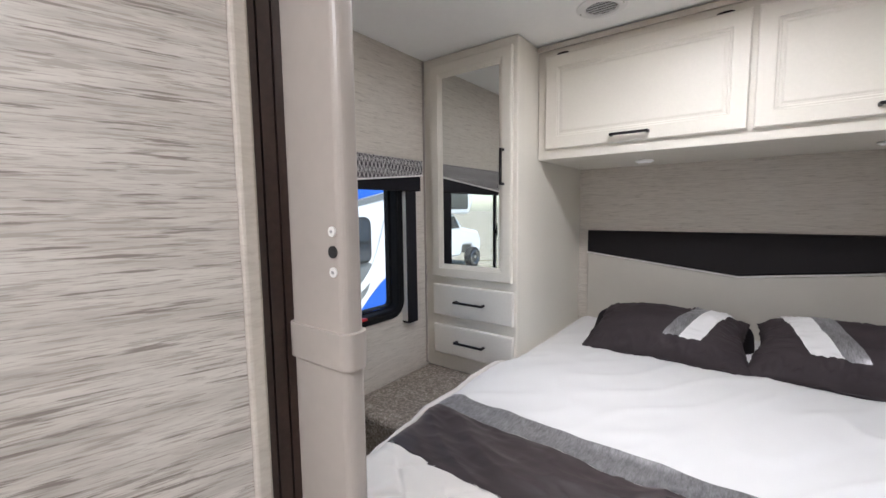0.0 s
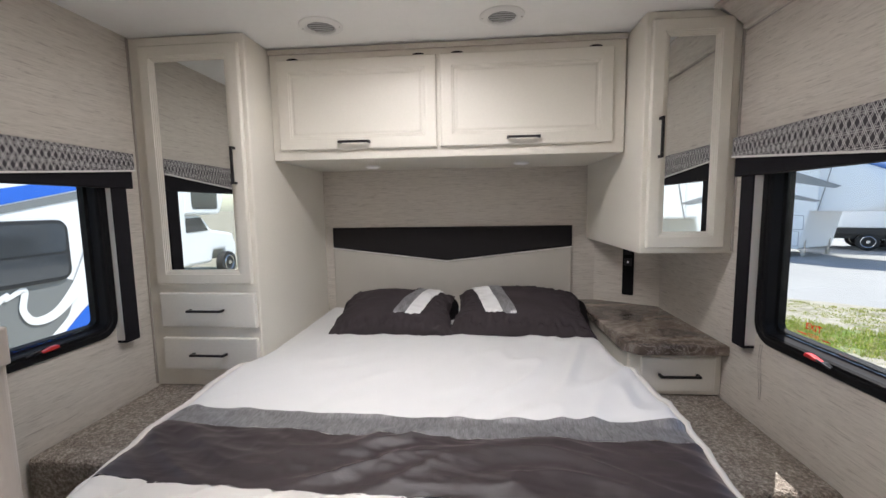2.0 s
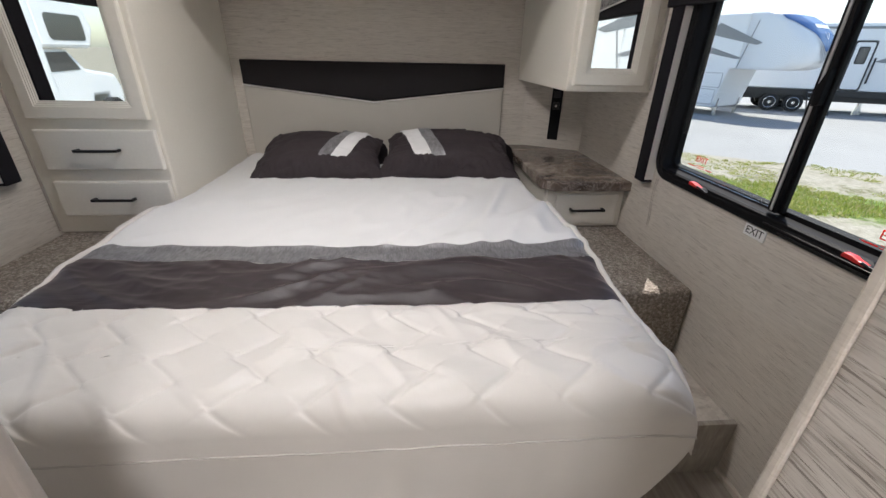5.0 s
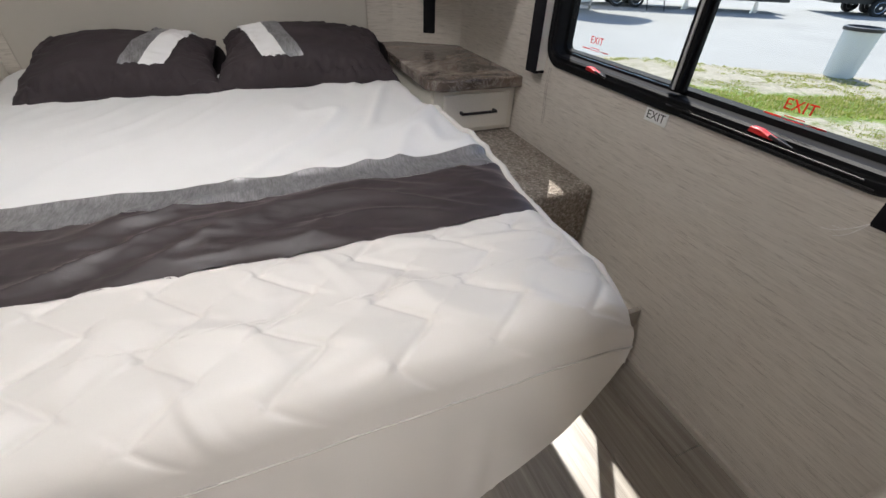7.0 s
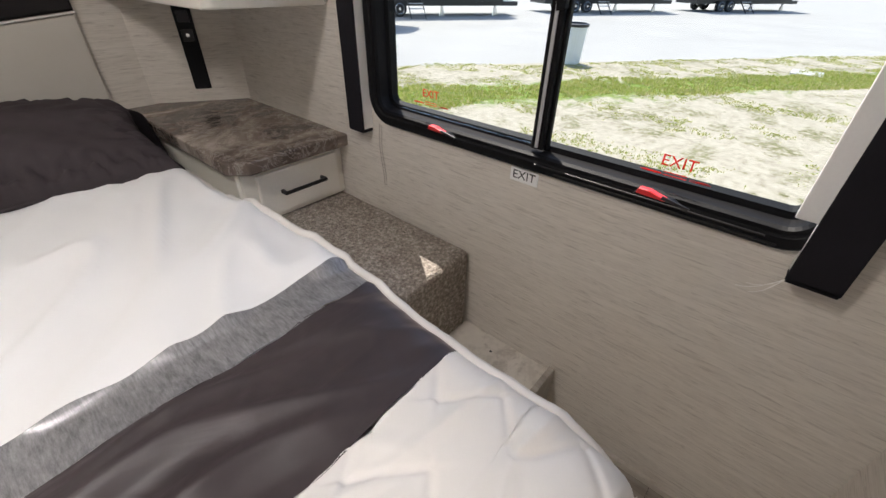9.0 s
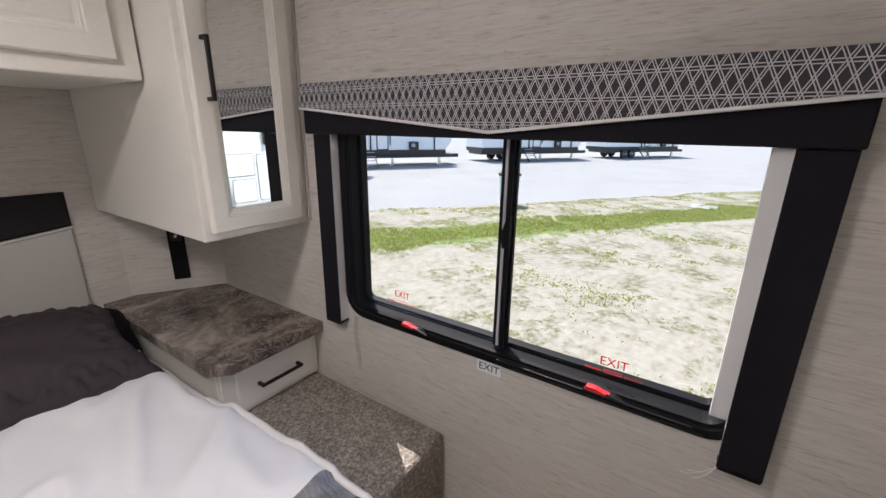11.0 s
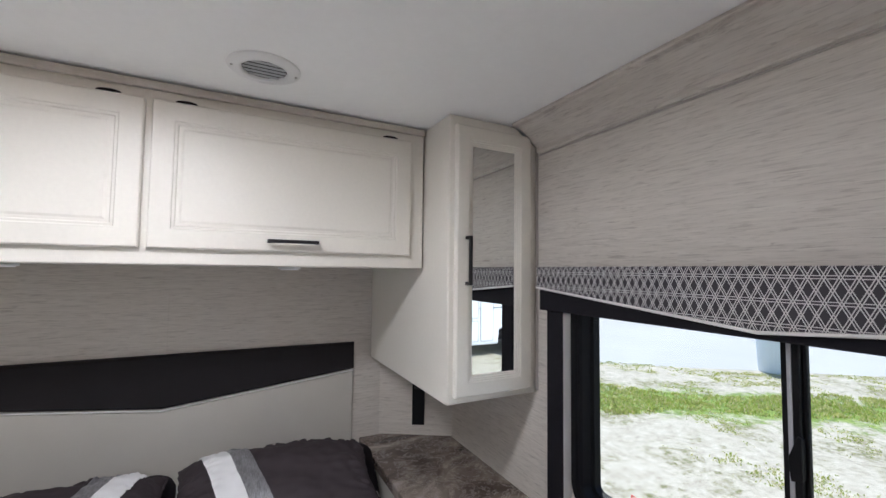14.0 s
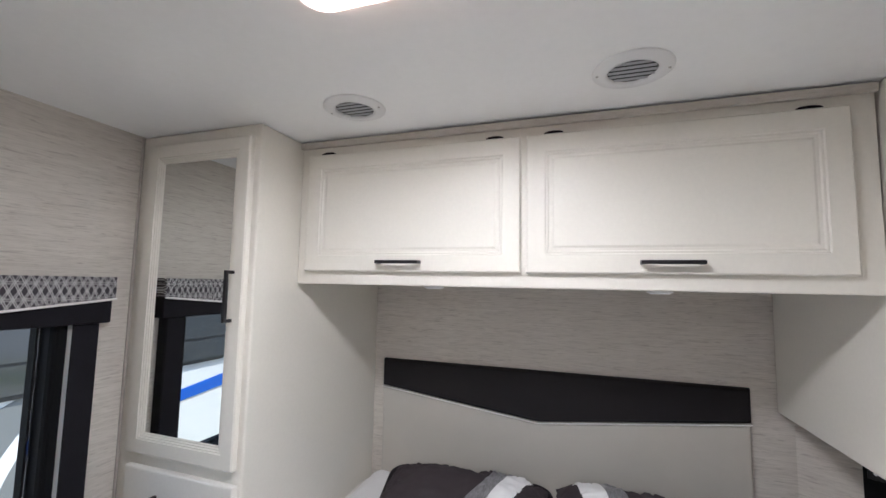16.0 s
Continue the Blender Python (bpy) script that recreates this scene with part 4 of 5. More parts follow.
part("cord_loop", tube([(1.150, 1.515 + 0.006 * math.sin(5 * t), 0.76 - 0.19 * t) for t in [k / 10 for k in range(11)]] + [(1.150, 1.505 + 0.006 * math.sin(5 * t), 0.76 - 0.19 * t) for t in [k / 10 for k in range(10, -1, -1)]], 0.0010, 5), "post", cord)
bump = thing("door_bumper", (1.088, 0.27, 0.05), "small dark brown rubber bumper on the partition near the floor", "bumper")
part("bumper_body", cylinder((1.088, 0.050), "y", 0.026, 0.2585, 0.285, 20, 0.006), "dark_gap", bump)

# ---- outside ----
G = -0.95


def ground_material():
    """Sandy gravel with grass patches, a green strip, and a pale concrete lot beyond a slanted edge."""
    n = Nodes("sand_grass_and_concrete")
    sep = n.tree.nodes.new("ShaderNodeSeparateXYZ")
    n.link(n.co, sep.inputs[0])
    wob = n.math("MULTIPLY", n.math("SUBTRACT", n.noise(n.co, 0.6, 4, 0.6), 0.5), 1.6)
    d = n.math("ADD", n.math("ADD", sep.outputs["Y"], n.math("MULTIPLY", sep.outputs["X"], 0.74)), wob)
    sand = n.ramp(n.noise(n.co, 9, 6, 0.7), [(0.25, (0.21, 0.183, 0.138)), (0.5, (0.355, 0.325, 0.262)), (0.75, (0.445, 0.41, 0.34))])
    blades = n.ramp(n.noise(n.co, 9, 8, 0.8), [(0.34, (0.065, 0.105, 0.018)), (0.52, (0.15, 0.215, 0.040)), (0.76, (0.30, 0.30, 0.12))])
    patch = n.math("MULTIPLY", n.ramp(n.noise(n.co, 1.3, 8, 0.74), [(0.50, (0.03, 0.03, 0.03)), (0.58, (1, 1, 1))]), n.ramp(n.noise(n.co, 13, 5, 0.7), [(0.40, (0.1, 0.1, 0.1)), (0.58, (1, 1, 1))]))
    tufts = n.ramp(n.noise(n.co, 30, 5, 0.75), [(0.3, (0.06, 0.06, 0.022)), (0.55, (0.15, 0.145, 0.06)), (0.8, (0.30, 0.27, 0.17))])
    near = n.mix(patch, sand, tufts)
    band = n.math("SUBTRACT", 0.62, n.math("MULTIPLY", n.math("ABSOLUTE", n.math("SUBTRACT", d, 11.3)), 0.50))
    strip = n.ramp(n.math("ADD", n.noise(n.co, 2.6, 7, 0.78), n.math("MULTIPLY", band, 0.55)), [(0.52, (0, 0, 0)), (0.68, (1, 1, 1))])
    near = n.mix(strip, near, blades)
    lot = n.ramp(n.math("ADD", n.math("MULTIPLY", n.noise(n.co, 0.5, 4), 0.6), n.math("MULTIPLY", n.noise(n.co, 30, 4), 0.4)), [(0.3, (0.30, 0.298, 0.29)), (0.7, (0.38, 0.375, 0.365))])
    plain_d = n.math("ADD", n.math("ADD", sep.outputs["Y"], n.math("MULTIPLY", sep.outputs["X"], 0.74)), n.math("MULTIPLY", wob, 0.10))
    c = n.mix(n.math("GREATER_THAN", plain_d, 15.1), near, lot)
    n.bump(n.noise(n.co, 40, 5, 0.7), 0.5, 0.01)
    return n.done(c, 0.9, 0, 0.2)


MAT["ground"] = ground_material()
tagged(part("ground", cuboid(-700, 700, -700, 700, G - 0.5, G), "ground"), "pale sandy gravel with patchy grass and a concrete lot", "ground", kind="structure")
MAT["rv_white"] = plain("white_gelcoat", (0.88, 0.89, 0.90), 0.25, 0, 0.02, 2, 0.02)
MAT["rv_grey"] = plain("grey_graphics", (0.26, 0.27, 0.28), 0.3, 0, 0.04, 2, 0.02)
MAT["rv_blue"] = plain("blue_graphics", (0.02, 0.13, 0.62), 0.3, 0, 0.04, 2, 0.02)
MAT["rv_navy"] = plain("navy_front_cap", (0.05, 0.12, 0.30), 0.25, 0, 0.04, 2, 0.02)
MAT["rv_black"] = plain("black_trim", (0.02, 0.02, 0.022), 0.4, 0, 0.1, 2, 0.02)
MAT["rv_glass"] = plain("dark_tinted_glass", (0.05, 0.055, 0.06), 0.06, 0, 0.05, 2, 0.0, 0.9)
MAT["tyre"] = plain("tyre_rubber", (0.025, 0.025, 0.025), 0.8, 0, 0.1)
MAT["can"] = plain("pale_grey_plastic", (0.66, 0.69, 0.68), 0.5, 0, 0.06, 4)


def wheel(parent, c, axis_m, r, w):
    """axis_m: pose of the wheel, whose axle runs along its local y."""
    bm = cylinder((0, 0), "y", r, -w / 2, w / 2, 28, 0.03)
    bmesh.ops.transform(bm, matrix=axis_m @ Matrix.Translation(c), verts=bm.verts)
    t = part("wheel", bm, "tyre", parent)
    n = 28
    loops = [[(rr * math.cos(2 * math.pi * k / n), -w / 2 - 0.002 + dd, rr * math.sin(2 * math.pi * k / n)) for k in range(n)] for rr, dd in ((r * 0.66, 0.0), (r * 0.62, -0.012), (r * 0.56, 0.006), (r * 0.2, 0.02), (r * 0.18, -0.02))]
    bm = rings(loops, True, True, False)
    bmesh.ops.transform(bm, matrix=axis_m @ Matrix.Translation(c), verts=bm.verts)
    part("rim", bm, "steel", t, "bright metal rim")


def moved(bm, m):
    bmesh.ops.transform(bm, matrix=m, verts=bm.verts)
    return bm


def trailer(name, m, length, nose, label, cap="rv_navy"):
    """A fifth-wheel trailer: local x along its length with the nose at +x, side facing local -y at y = 0, ground at z = 0."""
    t = thing(name, m.translation, label, "trailer", "trailers across the lot")
    body = prism([(0, 0.75), (length - nose - 1.5, 0.75), (length - nose - 1.45, 0.32), (length - nose - 0.15, 0.32), (length - nose + 0.15, 1.80), (length - 2.2, 1.80), (length - 2.2, 3.7), (0, 3.7)], 0.0, 2.45, "y", 0.06)
    b = part("body", moved(body, m), "rv_white", t)

    def shell(levels, out):
        """Rounded front of the overhanging nose, as level outlines of growing and shrinking reach."""
        loops = []
        for z, reach, r in levels:
            x1 = length - reach + out
            ring = [(length - 2.2, -out), (x1 - r, -out)]
            ring += [(x1 - r + r * math.sin(radians(15 * k)), -out + r - r * math.cos(radians(15 * k))) for k in range(1, 7)]
            ring += [(x, 2.45 - y) for x, y in reversed(ring)]
            loops.append([(x, y, z) for x, y in ring])
        return moved(rings(loops, True, True, True), m)

    part("nose", shell([(1.80, 0.55, 0.6), (1.86, 0.30, 0.65), (2.0, 0.08, 0.7), (2.2, 0.0, 0.7), (2.6, 0.0, 0.7), (3.0, 0.16, 0.7), (3.35, 0.5, 0.7), (3.6, 0.95, 0.6), (3.70, 1.3, 0.5)], 0.0), "rv_white", t, smooth=True)
    LEVELS = [(1.80, 0.55, 0.6), (1.86, 0.30, 0.65), (2.0, 0.08, 0.7), (2.2, 0.0, 0.7), (2.6, 0.0, 0.7), (3.0, 0.16, 0.7), (3.35, 0.5, 0.7), (3.6, 0.95, 0.6), (3.70, 1.3, 0.5)]

    def on_front(u, z, out):
        """A point of the rounded front: u from -1 at one side to 1 at the other."""
        for (za, ra, ca), (zb, rb, cb) in zip(LEVELS, LEVELS[1:]):
            if za <= z <= zb:
                f = (z - za) / (zb - za)
                reach, r = ra + (rb - ra) * f, ca + (cb - ca) * f
                break
        arc, straight = r * math.pi / 2, 1.225 - r
        e = abs(u) * (straight + arc)
        if e < straight:
            x, y = length - reach, e
        else:
            a = (e - straight) / r
            x, y = length - reach - r + r * math.cos(a), straight + r * math.sin(a)
        side = Vector((max(0.0, x - (length - reach - r)) + 0.3, y, 0.3)).normalized() * out
        return (x + side.x, 1.225 + math.copysign(y + side.y, u), z + side.z * 0.3)

    def patch(low, high, reach, out, n=26, k=10):
        bm = bmesh.new()
        g = []
        for j in range(k + 1):
            row = []
            for i in range(n + 1):
                u = reach * (2 * i / n - 1)
                z0, z1 = low(abs(u) / reach), high(abs(u) / reach)
                row.append(bm.verts.new(on_front(u, z0 + (z1 - z0) * j / k, out)))
            g.append(row)
        for p, q in zip(g, g[1:]):
            for i in range(n):
                bm.faces.new((p[i], p[i + 1], q[i + 1], q[i]))
        return moved(bm, m)

    part("front_shield", patch(lambda w: 2.42 + 1.05 * w ** 1.3, lambda w: 3.60, 0.82, 0.02), cap, t, "blue pointed shield on the front cap", True)
    for k in range(3):
        part("chevron", patch(lambda w: 2.30 - 0.13 * k + 0.42 * w, lambda w: 2.355 - 0.13 * k + 0.40 * w, 0.45 - 0.05 * k, 0.018, 16, 1), "rv_grey", t, "grey chevron graphic")
    part("name_bar", patch(lambda w: 3.18, lambda w: 3.30, 0.34, 0.034, 12, 2), "rv_white", t, "pale lettering bar")
    part("emblem", patch(lambda w: 2.80 + 0.2 * w, lambda w: 2.84 + 0.24 * w, 0.10, 0.034, 8, 1), "rv_white", t, "small pale emblem")
    part("cap_seam", moved(prism([(length - 2.22, 1.82), (length - 2.19, 1.82), (length - 1.86, 3.45), (length - 1.89, 3.45)], -0.006, 0.004, "y"), m), "rv_grey", t)
    for z, h, x0, x1, sl in ((3.05, 0.36, length - 3.7, length - 1.75, -0.42), (2.50, 0.20, length - 4.3, length - 2.3, -0.36), (3.1, 0.16, 1.0, length - 3.2, 0.2), (1.35, 0.10, 0.3, length - nose - 0.4, 0.0)):
        part("stripe", moved(prism([(x0, z), (x1, z + sl), (x1 + 0.2, z + sl + h * 0.2), (x0 + 0.5, z + h)], -0.008, -0.001, "y"), m), "rv_grey", t, "grey swoosh graphic")
    part("awning_arm", moved(cuboid(length - 3.75, length - 3.66, -0.09, -0.001, 1.85, 3.5, 0.01), m), "rv_black", t, "dark awning arm")
    for x0, x1, z0, z1 in ((1.2, 2.1, 2.2, 3.0), (length - 4.55, length - 4.05, 2.55, 3.05)):
        w = part("side_window", moved(prism(rounded(x0, x1, z0, z1, 0.1, 4), -0.02, -0.001, "y"), m), "rv_black", t)
        part("pane", moved(prism(rounded(x0 + 0.05, x1 - 0.05, z0 + 0.05, z1 - 0.05, 0.07, 4), -0.026, -0.021, "y"), m), "rv_glass", w)
    for x0, x1, z0, z1 in ((length - nose - 1.25, length - nose - 0.85, 0.45, 1.60), (length - nose - 0.75, length - nose - 0.02, 1.10, 1.62), (length - nose - 0.75, length - nose - 0.15, 0.45, 1.0)):
        part("hatch", moved(prism(rounded(x0, x1, z0, z1, 0.05, 3), -0.014, -0.001, "y", 0.004), m), "rv_white", t)
        part("hatch_seal", moved(prism(rounded(x0 - 0.02, x1 + 0.02, z0 - 0.02, z1 + 0.02, 0.06, 3), -0.008, -0.001, "y"), m), "rv_grey", t)
    d = part("entry_door", moved(prism(rounded(length - nose - 2.4, length - nose - 1.65, 0.95, 2.85, 0.08, 4), -0.03, -0.001, "y", 0.004), m), "rv_grey", t)
    part("door_panel", moved(prism(rounded(length - nose - 2.34, length - nose - 1.71, 1.0, 2.80, 0.07, 4), -0.036, -0.031, "y"), m), "rv_white", d)
    part("door_window", moved(prism(rounded(length - nose - 2.2, length - nose - 1.85, 1.95, 2.6, 0.06, 4), -0.042, -0.037, "y"), m), "rv_glass", d)
    for k in range(3):
        part("step", moved(cuboid(length - nose - 2.35, length - nose - 1.7, -0.75 + 0.22 * k, -0.50 + 0.22 * k, 0.22 + 0.22 * k, 0.26 + 0.22 * k, 0.01), m), "rv_black", t, "black folding step")
        for xx in (length - nose - 2.35, length - nose - 1.73):
            part("step_rail", moved(cuboid(xx, xx + 0.03, -0.75 + 0.22 * k, -0.2, 0.20 + 0.22 * k, 0.24 + 0.22 * k), m), "rv_black", t)
    part("chassis", moved(cuboid(0.1, length - nose - 1.6, 0.03, 2.4, 0.42, 0.749), m), "rv_black", t)
    for x in (2.2, 3.1):
        wheel(t, (x, 0.12, 0.38), m, 0.38, 0.24)
        wheel(t, (x, 2.33, 0.38), m, 0.38, 0.24)
    for y in (0.35, 2.1):
        part("landing_leg", moved(cuboid(length - nose - 0.2, length - nose - 0.08, y, y + 0.1, 0.0, 0.8, 0.01), m), "steel", t)
    return t


trailer("fifth_wheel_trailer", pose(9.42, 22.82, G, 0, 0, -62), 9.5, 2.6, "white fifth-wheel trailer with a blue shield on its front")


def travel_trailer(m, length, label):
    """A travel trailer on a dark chassis: local x along its length, the door side facing local -y at y = 0, ground at z = 0."""
    t = thing("travel_trailer", m.translation, label, "trailer", "trailers across the lot")
    part("body", moved(prism([(0, 0.98), (length - 0.5, 0.98), (length, 1.5), (length - 0.15, 3.1), (length - 0.9, 3.6), (0.2, 3.6), (0, 3.4)], 0.0, 2.45, "y", 0.06), m), "rv_white", t)
    part("roof_rail", moved(cuboid(0.1, length - 0.9, -0.03, -0.001, 3.38, 3.47, 0.008), m), "rv_grey", t)
    part("skirt", moved(cuboid(0.03, length - 0.45, -0.012, 2.46, 0.72, 0.979, 0.01), m), "rv_black", t, "black lower skirt")
    part("chassis", moved(cuboid(0.1, length + 0.6, 0.25, 2.2, 0.50, 0.719), m), "rv_black", t, "black steel chassis")
    for x0, x1, z, h, sl in ((5.3, length - 0.7, 2.15, 0.16, -0.42), (5.6, length - 0.5, 2.65, 0.10, -0.25), (0.2, 3.2, 1.9, 0.14, 0.35)):
        part("stripe", moved(prism([(x0, z), (x1, z + sl), (x1 - 0.1, z + sl + h * 0.35), (x0 + 0.35, z + h)], -0.008, -0.001, "y"), m), "rv_grey", t, "grey swoosh graphic")
    for x0, x1, z0, z1 in ((0.7, 1.7, 2.0, 2.9), (2.6, 3.7, 2.1, 2.8)):
        w = part("side_window", moved(prism(rounded(x0, x1, z0, z1, 0.1, 4), -0.02, -0.001, "y"), m), "rv_black", t)
        part("pane", moved(prism(rounded(x0 + 0.05, x1 - 0.05, z0 + 0.05, z1 - 0.05, 0.07, 4), -0.026, -0.021, "y"), m), "rv_glass", w)
    d = part("entry_door", moved(prism(rounded(4.45, 5.20, 1.0, 2.95, 0.08, 4), -0.03, -0.001, "y", 0.004), m), "rv_black", t)
    part("door_panel", moved(prism(rounded(4.52, 5.13, 1.06, 2.88, 0.07, 4), -0.036, -0.031, "y"), m), "rv_white", d)
    w = part("door_window", moved(prism(rounded(4.64, 5.01, 2.05, 2.72, 0.06, 4), -0.042, -0.037, "y"), m), "rv_black", d)
    part("pane", moved(prism(rounded(4.69, 4.96, 2.10, 2.67, 0.04, 4), -0.046, -0.043, "y"), m), "rv_glass", w)
    part("grab_handle", moved(cuboid(5.28, 5.32, -0.10, -0.001, 1.3, 2.3, 0.01), m), "rv_black", t)
    for x in (4.05, 8.2):
        part("awning_arm", moved(cuboid(x, x + 0.07, -0.09, -0.001, 0.99, 3.35, 0.01), m), "rv_black", t, "black awning arm")
    for k in range(4):
        part("step", moved(cuboid(3.45, 4.2, -1.15 + 0.24 * k, -0.90 + 0.24 * k, 0.20 + 0.22 * k, 0.235 + 0.22 * k, 0.008), m), "vent_grey", t, "grey folding step")
    for xx in (3.42, 4.2):
        part("step_rail", moved(prism([(-1.15, 0.0), (-1.08, 0.0), (-0.12, 0.92), (-0.12, 0.98), (-0.19, 0.98)], xx, xx + 0.03, "x"), m), "rv_black", t)
    part("battery_box", moved(cuboid(6.5, 7.1, -0.22, -0.014, 1.0, 1.5, 0.04), m), "rv_black", t, "black outside box")
    part("box_label", moved(cuboid(6.62, 6.86, -0.226, -0.221, 1.18, 1.38), m), "vent_grey", t)
    for x in (2.2, 3.1):
        wheel(t, (x, 0.10, 0.38), m, 0.38, 0.24)
        wheel(t, (x, 2.33, 0.38), m, 0.38, 0.24)
    for x in (5.4, 8.6):
        part("stabiliser", moved(prism([(x, 0.0), (x + 0.3, 0.0), (x + 0.18, 0.55), (x + 0.12, 0.55)], 0.3, 0.4, "y"), m), "steel", t)
    return t


travel_trailer(pose(15.1, 20.1, G, 0, 0, -31), 9.5, "white travel trailer with grey swooshes on a black chassis")
travel_trailer(pose(27.0, 15.0, G, 0, 0, -31), 9.5, "white travel trailer with grey swooshes on a black chassis")
travel_trailer(pose(37.5, 8.7, G, 0, 0, -31), 9.5, "white travel trailer with grey swooshes on a black chassis")
trailer("fifth_wheel_trailer", pose(12.5, -7.0, G, 0, 0, 180), 9.5, 2.6, "white fifth-wheel trailer parked behind on the gravel", "rv_grey")

can = thing("trash_can", (12.2, 6.0, G), "pale grey plastic trash can with a dark rim", "trash can")
n = 28
loops = [[(12.2 + r * math.cos(2 * math.pi * k / n), 6.0 + r * math.sin(2 * math.pi * k / n), G + z) for k in range(n)] for r, z in ((0.27, 0.0), (0.28, 0.02), (0.33, 0.93), (0.33, 0.95))]
part("bin", rings(loops, True, True, True), "can", can, smooth=False)
loops = [[(12.2 + r * math.cos(2 * math.pi * k / n), 6.0 + r * math.sin(2 * math.pi * k / n), G + z) for k in range(n)] for r, z in ((0.33, 0.92), (0.36, 0.92), (0.36, 0.985), (0.31, 1.0), (0.30, 0.955))]
part("rim", rings(loops, True, True, False), "rv_black", can, "dark rim")

# grass growing on the sand: thick along one strip, thin and tufted elsewhere


def grass_material():
    n = Nodes("grass_blades")
    geo = n.tree.nodes.new("ShaderNodeNewGeometry")
    c = n.ramp(geo.outputs["Random Per Island"], [(0.0, (0.24, 0.31, 0.05)), (0.45, (0.38, 0.43, 0.10)), (0.75, (0.52, 0.48, 0.20)), (1.0, (0.58, 0.51, 0.32))])
    through_light, both = n.tree.nodes.new("ShaderNodeBsdfTranslucent"), n.tree.nodes.new("ShaderNodeMixShader")
    n.link(c, through_light.inputs["Color"])
    both.inputs[0].default_value = 0.5
    n.link(n.bsdf.outputs[0], both.inputs[1])
    n.link(through_light.outputs[0], both.inputs[2])
    n.link(both.outputs[0], n.tree.nodes["Material Output"].inputs[0])
    return n.done(c, 0.7, 0, 0.2)


MAT["grass"] = grass_material()
rng = random.Random(5)
verts, faces = [], []


def blade_tuft(x, y, count, tall, spread):
    for _ in range(count):
        a, r = rng.uniform(0, 2 * math.pi), rng.uniform(0, spread)
        bx, by = x + r * math.cos(a), y + r * math.sin(a)
        h, w, d = tall * rng.uniform(0.5, 1.2), rng.uniform(0.006, 0.014), rng.uniform(0, 2 * math.pi)
        lean = h * rng.uniform(0.1, 0.7)
        i = len(verts)
        verts.extend([(bx - w * math.sin(d), by + w * math.cos(d), G), (bx + w * math.sin(d), by - w * math.cos(d), G), (bx + lean * math.cos(d), by + lean * math.sin(d), G + h)])
        faces.append((i, i + 1, i + 2))


while len(faces) < 90000:
    x, y = rng.uniform(1.6, 22.0), rng.uniform(-3.0, 14.0)
    d = y + 0.74 * x + 0.8 * noise.noise(Vector((x * 0.6, y * 0.6, 1.0)))
    if d > 15.0 or (x < 2.2 and y < -2):
        continue
    clump = noise.noise(Vector((x * 0.9, y * 0.9, 7.0))) + 0.5 * noise.noise(Vector((x * 2.7, y * 2.7, 3.0)))
    if abs(d - 11.3) < 0.95:
        if clump > -0.5:
            blade_tuft(x, y, 14, 0.060, 0.10)
    elif 14.75 < d:
        blade_tuft(x, y, 8, 0.035, 0.08)
    elif clump > 0.30 or (clump > 0.05 and d > 12.2):
        blade_tuft(x, y, 8, 0.024, 0.10)
    elif clump > 0.02 and rng.random() < 0.25:
        blade_tuft(x, y, 4, 0.018, 0.08)
me = bpy.data.meshes.new("grass")
me.from_pydata(verts, [], faces)
me.materials.append(MAT["grass"])
tagged(new("grass", me), "patchy green and dry grass growing on the sand", "grass", kind="stuff")
slab = thing("utility_cover", (15.6, 0.75, G), "flat grey concrete utility cover set in the grass", "utility cover")
part("slab", cuboid(15.2, 16.0, 0.4, 1.1, G, G + 0.03, 0.008), "vent_grey", slab)

# ---- the camper parked alongside ----
NX = -3.2
MAT["gloss_white"] = plain("sunlit_white_gelcoat", (0.86, 0.87, 0.87), 0.22, 0, 0.02, 2, 0.02)
MAT["pale_grey"] = plain("pale_grey_graphics", (0.20, 0.21, 0.21), 0.3, 0, 0.04, 2, 0.02)
home = thing("camper", (NX, 2.5, G), "white camper with blue and grey graphics parked alongside", "camper")
part("body", cuboid(NX - 2.4, NX, -0.85, 8.5, -0.45, 2.35, 0.06, 3), "gloss_white", home)
part("stripe_top", prism([(1.0, 0.95), (2.43, 1.244), (3.36, 1.451), (4.6, 1.72), (4.6, 1.86), (2.98, 1.473), (1.0, 1.08)], NX + 0.001, NX + 0.006, "x"), "rv_blue", home, "blue stripe")
part("stripe_pale", prism([(1.0, 0.88), (2.43, 1.19), (3.4, 1.38), (4.6, 1.64), (4.6, 1.70), (3.36, 1.44), (2.43, 1.235), (1.0, 0.94)], NX + 0.001, NX + 0.005, "x"), "pale_grey", home, "grey stripe")
part("grey_field", prism([(2.05, 0.10), (2.20, 0.60), (2.40, 0.70), (3.08, 0.72), (3.22, 0.66), (3.10, 0.40), (2.92, 0.22), (2.7, 0.0), (2.3, 0.0)], NX + 0.001, NX + 0.005, "x"), "pale_grey", home, "grey swoosh graphic")


